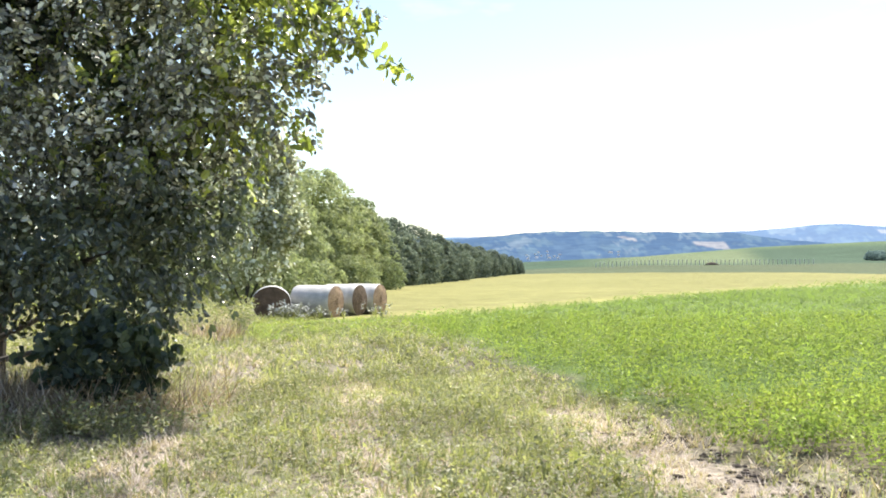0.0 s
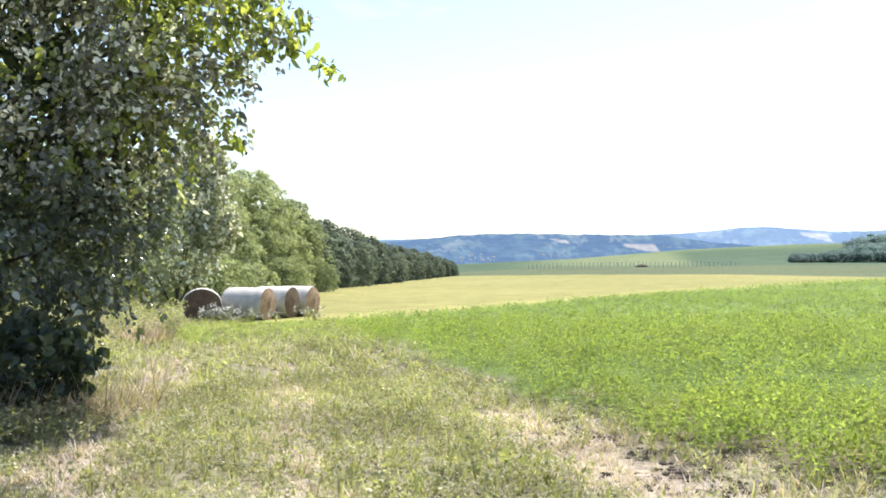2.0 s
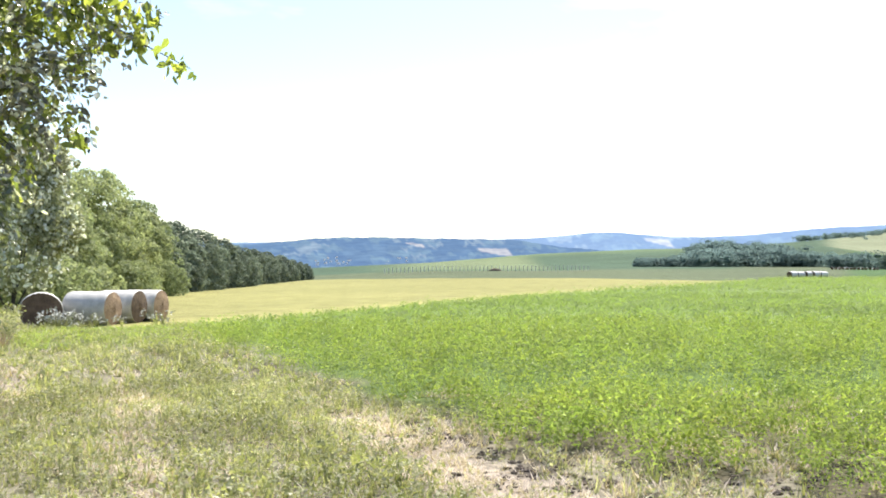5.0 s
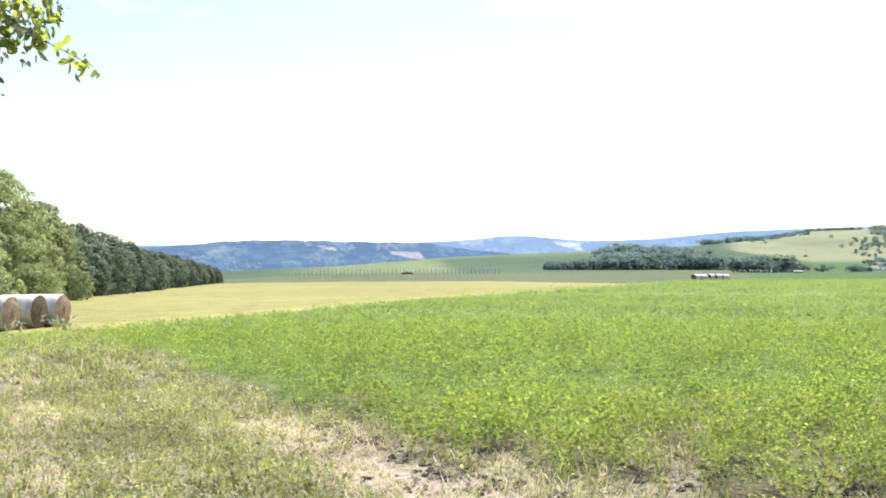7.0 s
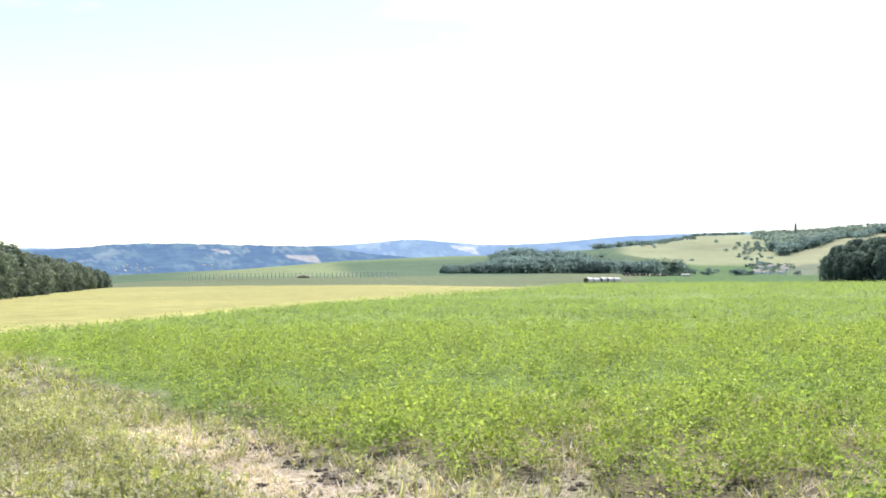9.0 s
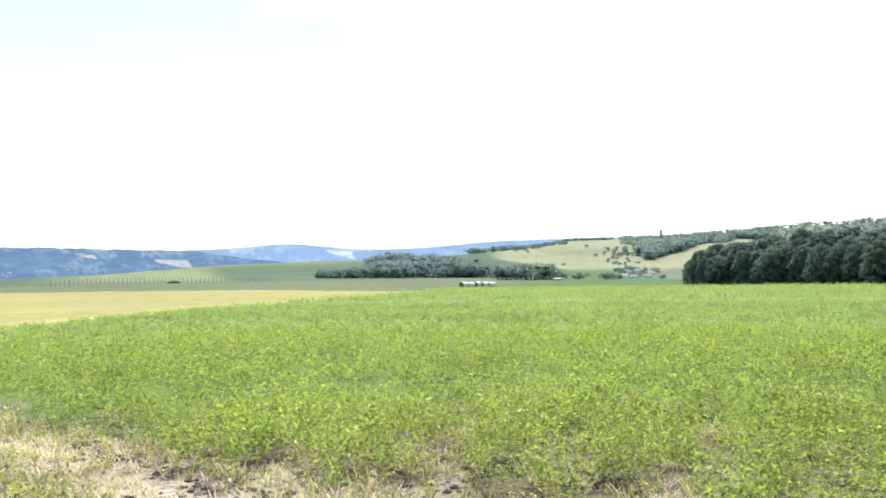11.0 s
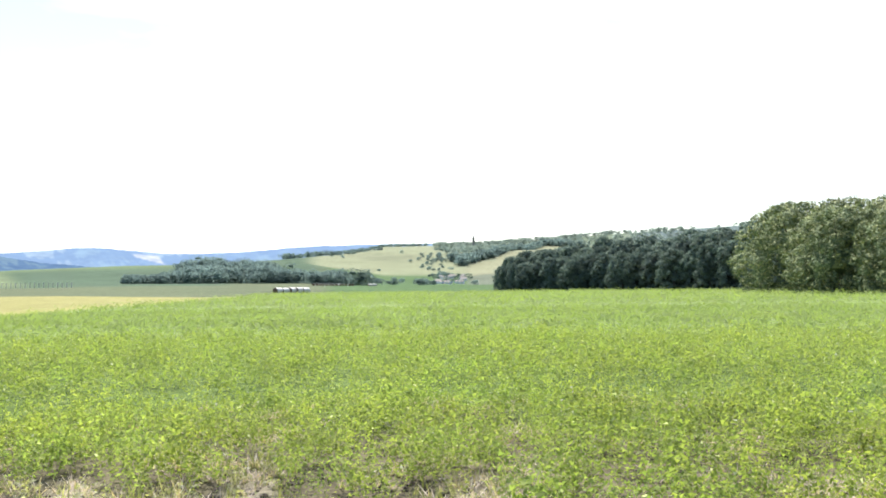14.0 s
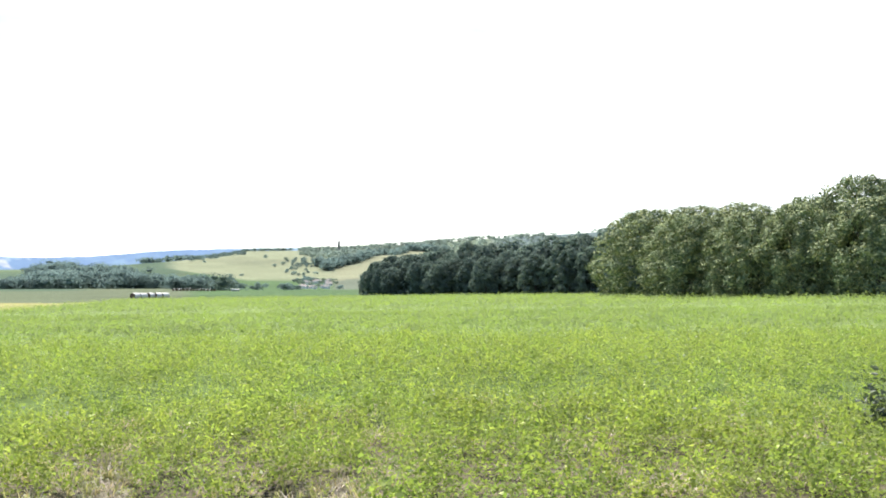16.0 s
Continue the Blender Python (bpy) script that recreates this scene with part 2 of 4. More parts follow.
STONE = rough_material("tower_stone", (0.16, 0.15, 0.14), (0.3, 0.28, 0.26), 0.5)
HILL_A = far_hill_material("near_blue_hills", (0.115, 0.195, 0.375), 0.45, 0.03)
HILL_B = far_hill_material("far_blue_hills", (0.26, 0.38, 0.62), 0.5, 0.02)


# ---- small builders ----
def part(name, bm, material, parent, label=""):
    me = bpy.data.meshes.new(name)
    bm.to_mesh(me)
    bm.free()
    me.materials.append(material)
    ob = new(name, me)
    ob.parent = parent
    if label:
        ob["label"] = label
    return ob


def mesh_of(name, verts, quads, material, parent=None, smooth=False):
    """A mesh object from arrays of vertices and faces of one size."""
    verts, quads = np.asarray(verts, np.float32), np.asarray(quads, np.int32)
    k = quads.shape[1]
    me = bpy.data.meshes.new(name)
    me.vertices.add(len(verts))
    me.vertices.foreach_set("co", verts.ravel())
    me.loops.add(quads.size)
    me.loops.foreach_set("vertex_index", quads.ravel())
    me.polygons.add(len(quads))
    me.polygons.foreach_set("loop_start", np.arange(0, quads.size, k, dtype=np.int32))
    me.polygons.foreach_set("use_smooth", np.full(len(quads), smooth))
    me.update(calc_edges=True)
    me.materials.append(material)
    ob = new(name, me)
    ob.parent = parent
    return ob


def leaf_quads(rng, at, size, out=None, spread=1.0, slim=0.6, droop=0.0):
    """One diamond leaf at each place: four corners, a little folded."""
    n = len(at)
    axis = rng.normal(size=(n, 3))
    axis[:, 2] -= droop
    axis /= np.linalg.norm(axis, axis=1)[:, None]
    face = rng.normal(size=(n, 3)) * spread
    if out is not None:
        face += out
    side = np.cross(axis, face)
    side /= np.linalg.norm(side, axis=1)[:, None] + 1e-9
    up = np.cross(side, axis)
    s = np.broadcast_to(size, (n,))[:, None]
    v = np.empty((n, 4, 3))
    v[:, 0] = at - axis * s * 0.5
    v[:, 1] = at + side * s * slim * 0.5 + up * s * 0.08 + axis * s * 0.05
    v[:, 2] = at + axis * s * 0.5
    v[:, 3] = at - side * s * slim * 0.5 + up * s * 0.08 + axis * s * 0.05
    return v.reshape(-1, 3)


def leaf_tris(rng, at, size, out, spread=0.6, slim=0.7):
    """One small three-cornered leaf at each place."""
    n = len(at)
    face = rng.normal(size=(n, 3)) * spread + out
    face /= np.linalg.norm(face, axis=1)[:, None] + 1e-9
    side = np.cross(rng.normal(size=(n, 3)), face)
    side /= np.linalg.norm(side, axis=1)[:, None] + 1e-9
    axis = np.cross(face, side)
    s = np.broadcast_to(size, (n,))[:, None]
    v = np.stack([at - axis * s * 0.4 + side * s * slim * 0.5, at + axis * s * 0.6 + face * s * 0.12, at - axis * s * 0.4 - side * s * slim * 0.5], 1)
    return v.reshape(-1, 3)


def tris_for(v):
    return np.arange(len(v)).reshape(-1, 3)


def quads_for(v):
    return np.arange(len(v)).reshape(-1, 4)


def tube(bm, points, radii, sides=7):
    """A tapered round branch through the points."""
    rings = []
    for i, (q, r) in enumerate(zip(points, radii)):
        q = Vector(q)
        d = (Vector(points[min(i + 1, len(points) - 1)]) - Vector(points[max(i - 1, 0)])).normalized()
        u = d.orthogonal().normalized()
        w = d.cross(u)
        rings.append([bm.verts.new(q + (u * math.cos(a) + w * math.sin(a)) * r)
                      for a in (2 * math.pi * j / sides for j in range(sides))])
    for a, b in zip(rings, rings[1:]):
        for j in range(sides):
            bm.faces.new((a[j], a[(j + 1) % sides], b[(j + 1) % sides], b[j]))
    bm.faces.new(rings[-1])
    bm.faces.new(rings[0][::-1])


def ease(v, lo, hi):
    t = np.clip((v - lo) / (hi - lo), 0, 1)
    return t * t * (3 - 2 * t)


# ---- the lie of the land ----
HEADINGS = [-30, 4, 11.6, 18, 24, 34, 38.5, 44, 52, 60, 80]
RANGES = [480, 700, 1000, 1400, 1900, 4900]
RISE = [  # degrees above the eye's level, range by range
    [-0.6, -0.45, -0.12, -0.12, -0.08, -0.05, -0.15, -0.2, -0.2, -0.2, -0.2],
    [-0.4, -0.25, 0.0, 0.1, 0.12, 0.12, 0.0, 0.0, 0.1, 0.2, 0.2],
    [-0.2, -0.02, 0.33, 0.85, 1.12, 1.25, 0.5, 0.5, 0.9, 1.4, 1.4],
    [-0.1, -0.1, 0.1, 0.6, 0.8, 1.6, 2.05, 2.0, 2.0, 2.4, 2.4],
    [0.0, -0.05, 0.0, 0.3, 0.4, 1.3, 2.2, 2.3, 2.9, 3.3, 3.5],
    [0.0, 0.0, 0.0, 0.2, 0.2, 0.3, 0.6, 1.0, 1.2, 1.4, 1.4],
]


def ground(x, y):
    """The height of the land."""
    x, y = np.asarray(x, float), np.asarray(y, float)
    r, h = np.hypot(x, y), np.degrees(np.arctan2(x, y))
    xc, yc = np.clip(x, -160, 260), np.clip(y, -150, 380)
    z = np.interp(h, [20, 27, 33, 45, 66], [0.0143, 0.0134, 0.0118, 0.0099, 0.0083]) * xc - 0.0105 * yc + 1.8e-5 * np.clip(yc, 0, None) ** 2 * ease(h, 0, 12)
    front = ease(h, -110, -60) * (1 - ease(h, 100, 140))
    last, z_last = 370.0, z
    for rng_, row in zip(RANGES, RISE):
        z_next = 1.5 + rng_ * np.tan(np.radians(np.interp(h, HEADINGS, row))) * front
        z = np.where(r > last, z_last + (z_next - z_last) * ease(r, last, rng_), z)
        last, z_last = rng_, z_next
    roll = 0.02 * np.sin(x * 0.9 + 1.3) * np.sin(y * 0.7) + 0.03 * np.sin(x * 0.31) * np.sin(y * 0.23 + 2)
    return z + roll * (1 - ease(r, 60, 120))


def along(x, y):
    """Distance across the verge, following the curve of the crop's edge."""
    yc = np.clip(y, -5, 60)
    return x + 0.1 * yc + 0.0009 * yc * yc


def blotch(x, y, k, seed=0.0):
    """Soft patches between 0 and 1."""
    v = (np.sin(x * k + seed) * np.sin(y * k * 0.83 + seed * 1.7) + 0.7 * np.sin(x * k * 2.1 + y * k * 0.6 + seed * 2)
         + 0.6 * np.sin(y * k * 2.7 - x * k * 0.9 + seed * 3))
    return np.clip(0.5 + v * 0.27, 0, 1)


def back_line(x):
    """The far edge of the alfalfa."""
    return np.interp(x, [-10, 0, 13, 27, 51, 78, 120], [18.8, 33.6, 52.2, 70.5, 96, 130, 180])


def in_alfalfa(x, y):
    r, h = np.hypot(x, y), np.degrees(np.arctan2(x, y))
    wob = 0.18 * np.sin(y * 1.7) + 0.12 * np.sin(y * 3.9 + x)
    side = ease(along(x, y) - 3.1 + wob, -0.15 - 1.5 * ease(y, 8.5, 14), 0.2 + 0.5 * ease(y, 8, 13))
    front = np.interp(h, [0, 18, 34, 42, 60], [7.6, 7.5, 6.9, 6.2, 5.0])
    near = ease(r - front + 0.5 * np.sin(h * 0.55) + 0.3 * np.sin(h * 1.3 + 1), -0.2, 0.3)
    far = 1 - ease(y - back_line(x), -0.5, 0.6)
    bare = 1 - 0.8 * ease(blotch(x, y, 2.1, 3.0), 0.64, 0.78) * (1 - ease(r, 9, 13))
    return side * near * far * bare * (1 - ease(r, 163, 170))


# The yellow ends at the mean edge of a moving cloud shadow.
FIELD_H, FIELD_R = [0, 5, 9, 14, 20, 24, 28.5, 33], [330, 300, 225, 205, 185, 155, 132, 150]


def in_yellow(x, y):
    h = np.degrees(np.arctan2(x, y))
    edge = np.interp(h, FIELD_H, FIELD_R)
    return ease(y - back_line(x), -0.5, 0.6) * (1 - ease(np.hypot(x, y) - edge, 0, 10)) * (1 - ease(h, 30.5, 32.5)) * ease(h, -9, -6)


def weediness(x, y):
    """How green the verge is: bare in the wheel tracks and beside the crop."""
    u = along(x, y)
    bare = np.zeros_like(u)
    for at, wide in ((-1.5, 0.4), (0.25, 0.36), (2.65, 0.5)):
        bare = np.maximum(bare, np.exp(-((u - at) / wide) ** 2) * (1 - ease(y, 8.5, 12) * (at > 2)))
    w = 1.0 - 0.85 * bare * (1 - ease(y, 12, 24)) * (0.5 + 0.5 * blotch(x, y, 2.3, 7)) - 0.35 * (1 - blotch(x, y, 1.4))
    return np.clip(w, 0.06, 1)


def y_past(x, y):
    """Metres beyond the fields on this side of the dip; on the yellow one, beyond the cloud shadow's edge."""
    h = np.degrees(np.arctan2(x, y))
    edge = np.interp(h, [0, 5, 9, 14, 20, 24, 28.5, 33, 36, 46], [330, 300, 225, 205, 185, 155, 132, 150, 165, 168])
    return np.hypot(x, y) - edge


def wood_foot(h):
    """Where the hillside wood begins."""
    return np.interp(h, [41, 42, 43, 45, 47, 48, 52, 80], [1420, 1300, 1150, 1240, 1450, 1620, 1500, 1300])


def land_sheet():
    az = np.radians(np.concatenate([np.arange(-180, -40, 4.0), np.arange(-40, 86, 0.3), np.arange(88, 180, 4.0)]))
    rr = np.concatenate([[0.0], np.geomspace(0.6, 4900, 185)])
    A, Rr = np.meshgrid(az, rr)
    X, Y = np.sin(A) * Rr, np.cos(A) * Rr
    Z = ground(X, Y)
    H = np.degrees(A)
    col = np.empty((*X.shape, 3))
    col[:] = (0.27, 0.232, 0.192)                       # dry verge
    def lay(c, w):
        col[:] = col * (1 - w[..., None]) + np.array(c) * w[..., None]
    R_ = Rr
    lay((0.135, 0.135, 0.08), weediness(X, Y) * 0.7)
    lay((0.16, 0.175, 0.07), ease(R_, 14, 40))
    crop = in_alfalfa(X, Y)
    u = along(X, Y)
    lay((0.30, 0.25, 0.20), np.exp(-((u - 2.5) / 0.4) ** 2) * (1 - ease(R_, 9, 13)) * 0.8)
    # dark soil at the crop's foot, with the shade under the plants painted in
    lay((0.05, 0.04, 0.034), np.exp(-((u - 3.05) / 0.22) ** 2) * ease(blotch(X, Y, 3.1, 2.0), 0.45, 0.7) * (1 - ease(R_, 10, 13)))
    lay((0.09, 0.075, 0.06), ease(crop, 0.05, 0.5) * (R_ < 20) * ease(blotch(X, Y, 2.6, 5), 0.2, 0.5))
    lay((0.08, 0.118, 0.032), ease(crop, 0.6, 1.0))
    lay((0.1, 0.088, 0.058), ease(crop, 0.05, 0.5) * (1 - ease(R_, 8.5, 13)))
    lay((0.14, 0.188, 0.064), crop * ease(R_, 14, 34))
    lay((0.2, 0.19, 0.074), in_yellow(X, Y))
    lay((0.25, 0.235, 0.088), in_yellow(X, Y) * (1 - ease(Y - back_line(X), 3, 7)))
    beyond = ease(y_past(X, Y), 0, 8) * ease(R_, 88, 96) * (1 - crop)
    lay((0.077, 0.093, 0.052), beyond * (H > 3) * (H < 60))              # dull field before the posts, a cloud shadow painted into its colour
    lay((0.048, 0.088, 0.032), beyond * ease(H, 34.5, 36) * (H < 60))
    lay((0.045, 0.075, 0.045), ease(R_ - 200 * ease(H, 19, 23), 455, 475) * (H > -40) * (1 - ease(H, 34, 36)))            # green slopes
    # sunlit and cloud-shaded parts of the slope, painted as lighter and darker green
    lay((0.115, 0.142, 0.074), ease(R_, 480, 620) * ease(H, 7, 13) * (1 - ease(H + R_ * 0.004, 20, 22)))
    lay((0.05, 0.08, 0.05), ease(R_, 500, 560) * ease(H + R_ * 0.004, 21, 23) * (1 - ease(H, 28, 31)))
    lay((0.085, 0.12, 0.06), ease(R_, 900, 940) * ease(H, 12, 16) * (1 - ease(H, 30, 33)))
    lay((0.155, 0.17, 0.105), ease(R_, 1000, 1060) * ease(H, 33.5, 35) * (1 - ease(H, 43, 45)))
    lay((0.128, 0.138, 0.088), ease(R_, 1180, 1220) * (1 - ease(R_, 1270, 1300)) * ease(H, 36.5, 37.5) * (1 - ease(H, 40, 41)))
    lay((0.05, 0.045, 0.036), ease(R_, 463, 467) * (1 - ease(R_, 476, 484)) * ease(H, 18.5, 20.5) * (1 - ease(H, 29, 31)))
    lay((0.09, 0.106, 0.076), ease(R_, 640, 700) * ease(H, 43.2, 43.8) * (H < 60))
    lay((0.16, 0.165, 0.105), ease(R_ - wood_foot(H), -190, -160) * ease(H, 43.0, 43.6))
    lay((0.085, 0.112, 0.075), ease(R_ - wood_foot(H), 0, 12) * ease(H, 42.0, 42.8) * (1 - ease(H, 52.5, 53.5)))
    # bare hill: the haze over it is put into this grey-blue
    lay((0.072, 0.1, 0.1), ease(R_, 1150, 1250) * ease(H, 52.5, 53.5))
    lay((0.05, 0.06, 0.035), ease(R_ - np.interp(H, [45, 50, 57.5, 58, 71, 85], [204, 190, 166, 138, 108, 98]), 0, 4) * (1 - ease(R_, 380, 420)) * ease(H, 44.8, 45.4))
    lay((0.06, 0.07, 0.04), ease(R_ - np.interp(H, [-40, -9, -5, -3.6, -1.8, 0.7, 3.2, 4.9], [56, 68, 86, 97, 116, 165, 277, 327]), 0, 4) * (1 - ease(R_, 440, 480)) * (1 - ease(H, 4.6, 5.0)) * ease(H, -42, -38))
    verts = np.stack([X, Y, Z], -1).reshape(-1, 3)
    n, k = X.shape
    i = np.arange(n - 1)[:, None] * k + np.arange(k)[None, :]
    j = np.arange(n - 1)[:, None] * k + (np.arange(k)[None, :] + 1) % k
    quads = np.stack([j, i, i + k, j + k], -1).reshape(-1, 4)
    ob = mesh_of("ground", verts, quads, GROUND, smooth=True)
    att = ob.data.color_attributes.new("crop", "FLOAT_COLOR", "POINT")
    rgba = np.ones((len(verts), 4), np.float32)
    rgba[:, :3] = col.reshape(-1, 3)
    att.data.foreach_set("color", rgba.ravel())
    return tagged(ob, "rolling farmland with dry grass verge and crop fields", "ground", kind="structure")


land_sheet()


def far_ridge(name, label, material, r0, r1, headings, rises, rough, bare):
    """A long hill far off, wooded with fields among the woods: it climbs to its crest and falls behind it."""
    rng = np.random.default_rng(len(name))
    az = np.arange(headings[0], headings[-1], 0.1)
    top = np.interp(az, headings, rises)
    sm = np.convolve(np.pad(top, 10, mode="edge"), np.ones(21) / 21, "valid")
    jag = rough * (np.sin(az * 3.1) * 0.5 + np.sin(az * 7.7 + 1) * 0.3 + np.sin(az * 29.0) * 0.25 + rng.uniform(-0.5, 0.5, len(az)) * 0.7)
    steps = np.linspace(0, 1, 42)
    ks = np.concatenate([ease(steps, 0, 0.85), [0.6]])
    rs = np.concatenate([r0 + (r1 - r0) * steps, [r1 * 1.06]])
    # woods and fields: patches of one cover, long across the slope, blued for haze
    seeds = np.stack([rng.uniform(headings[0], headings[-1], 700), rng.uniform(-0.1, 1.1, 700)], -1)
    kinds = np.array([(0.02, 0.034, 0.045), (0.028, 0.044, 0.052), (0.042, 0.062, 0.06), (0.07, 0.085, 0.078)])
    cover = kinds[rng.choice(4, 700, p=[0.52, 0.25, 0.16, 0.07])]
    V, C = [], []
    for kk, r in zip(ks, rs):
        e = np.radians(-0.15 + (sm + jag * kk + 0.15) * kk)
        fold = 1 + 0.02 * np.sin(az * 1.3) * (1 - kk)
        V.append(np.stack([np.sin(np.radians(az)) * r * fold, np.cos(np.radians(az)) * r * fold, 1.5 + r * np.tan(e)], -1))
        u = az + 0.25 * np.sin(az * 5 + kk * 9) + 0.15 * np.sin(az * 13 + kk * 17)
        v = kk + 0.035 * np.sin(az * 4 + kk * 6) + 0.03 * np.sin(az * 11 + 2)
        near = np.argmin((u[:, None] - seeds[None, :, 0]) ** 2 + ((v[:, None] - seeds[None, :, 1]) * 6.5) ** 2, 1)
        c = cover[near]
        for h, k, wh, wk in bare:
            q = (az - h + (kk - k) * 1.5) / wh
            w = (1 - ease(np.abs(q), 0.85, 1.0)) * (1 - ease(np.abs(kk - k + 0.04 * q) / (wk * (0.7 + 0.4 * np.clip(q, -1, 1))), 0.8, 1.05))
            c = c * (1 - w[:, None]) + np.array((0.17, 0.15, 0.115)) * w[:, None]
        C.append(c)
    V, C = np.array(V), np.array(C)
    n, k = V.shape[:2]
    i = np.arange(n - 1)[:, None] * k + np.arange(k - 1)[None, :]
    ob = mesh_of(name, V.reshape(-1, 3), np.stack([i + 1, i, i + k, i + k + 1], -1).reshape(-1, 4), material, smooth=True)
    att = ob.data.color_attributes.new("cover", "FLOAT_COLOR", "POINT")
    att.data.foreach_set("color", np.concatenate([C.reshape(-1, 3), np.ones((n * k, 1))], 1).astype(np.float32).ravel())
    return tagged(ob, label, "hills", kind="structure")


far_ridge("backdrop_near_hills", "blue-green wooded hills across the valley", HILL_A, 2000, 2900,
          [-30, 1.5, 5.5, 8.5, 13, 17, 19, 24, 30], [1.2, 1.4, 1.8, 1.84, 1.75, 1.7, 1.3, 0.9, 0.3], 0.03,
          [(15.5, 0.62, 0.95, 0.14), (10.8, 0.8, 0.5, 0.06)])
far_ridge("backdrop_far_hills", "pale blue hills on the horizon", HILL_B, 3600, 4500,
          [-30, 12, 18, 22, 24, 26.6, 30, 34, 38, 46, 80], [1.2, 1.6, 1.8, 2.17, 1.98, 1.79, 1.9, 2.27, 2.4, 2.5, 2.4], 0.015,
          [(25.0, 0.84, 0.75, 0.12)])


# ---- crops ----
def scatter_polar(rng, h0, h1, r0, r1, count):
    h = np.radians(rng.uniform(h0, h1, count))
    r = np.sqrt(rng.uniform(r0 * r0, r1 * r1, count))
    return np.sin(h) * r, np.cos(h) * r


def alfalfa_plant(rng, leaves, height, spread, size, up=0.5, mess=0.75):
    """One bushy plant: leaflets thick about the top of a fan of stems."""
    stems = 5
    a0 = rng.uniform(0, 2 * np.pi, stems)
    tip = np.stack([np.cos(a0) * spread, np.sin(a0) * spread, height * rng.uniform(0.6, 1.1, stems)], -1)
    k = rng.integers(0, stems, leaves)
    f = rng.uniform(0.15, 1, leaves) ** 0.6
    at = tip[k] * f[:, None] + rng.normal(size=(leaves, 3)) * np.array([1, 1, 0.6]) * spread * 0.28
    at[:, 2] = np.abs(at[:, 2])
    out = at / (np.linalg.norm(at, axis=1)[:, None] + 1e-6) + np.array([0, 0, up])
    return leaf_tris(rng, at, size * 1.25 * rng.uniform(0.6, 1.35, leaves), out, mess, 0.7)


def sown(name, label, category, rng, x, y, templates, material, scale=(0.75, 1.25), grow=None, corners=4):
    """Plants of a few patterns set all over a field, joined as one growth."""
    z = ground(x, y)
    vigour = np.ones(len(x)) if grow is None else grow
    which = rng.integers(0, len(templates), len(x))
    out = []
    for k, t in enumerate(templates):
        m = which == k
        c = int(m.sum())
        if not c:
            continue
        a, s = rng.uniform(0, 2 * np.pi, c), rng.uniform(*scale, c) * vigour[m]
        ca, sa = np.cos(a) * s, np.sin(a) * s
        v = np.empty((c, len(t), 3), np.float32)
        v[..., 0] = t[None, :, 0] * ca[:, None] - t[None, :, 1] * sa[:, None] + x[m][:, None]
        v[..., 1] = t[None, :, 0] * sa[:, None] + t[None, :, 1] * ca[:, None] + y[m][:, None]
        v[..., 2] = t[None, :, 2] * s[:, None] + z[m][:, None]
        out.append(v.reshape(-1, 3))
    v = np.concatenate(out)
    return tagged(mesh_of(name, v, quads_for(v) if corners == 4 else tris_for(v), material), label, category, kind="stuff")


def alfalfa_shoot(rng, leaves, height, spread, size):
    """A few upright stems, leafy all the way up and thickest at the tips."""
    stems = 4
    a0 = rng.uniform(0, 2 * np.pi, stems)
    tip = np.stack([np.cos(a0) * spread, np.sin(a0) * spread, height * rng.uniform(0.7, 1.15, stems)], -1)
    k, f = rng.integers(0, stems, leaves), rng.uniform(0, 1, leaves) ** 0.7
    b = rng.uniform(0, 2 * np.pi, leaves)
    ring = np.stack([np.cos(b), np.sin(b), np.zeros(leaves)], -1)
    at = tip[k] * f[:, None] + ring * size * 1.3 * rng.uniform(0.3, 1, leaves)[:, None]
    return leaf_tris(rng, at, size * 1.25 * rng.uniform(0.6, 1.35, leaves), ring * 0.7 + np.array([0, 0, 0.5]), 0.6, 0.6)


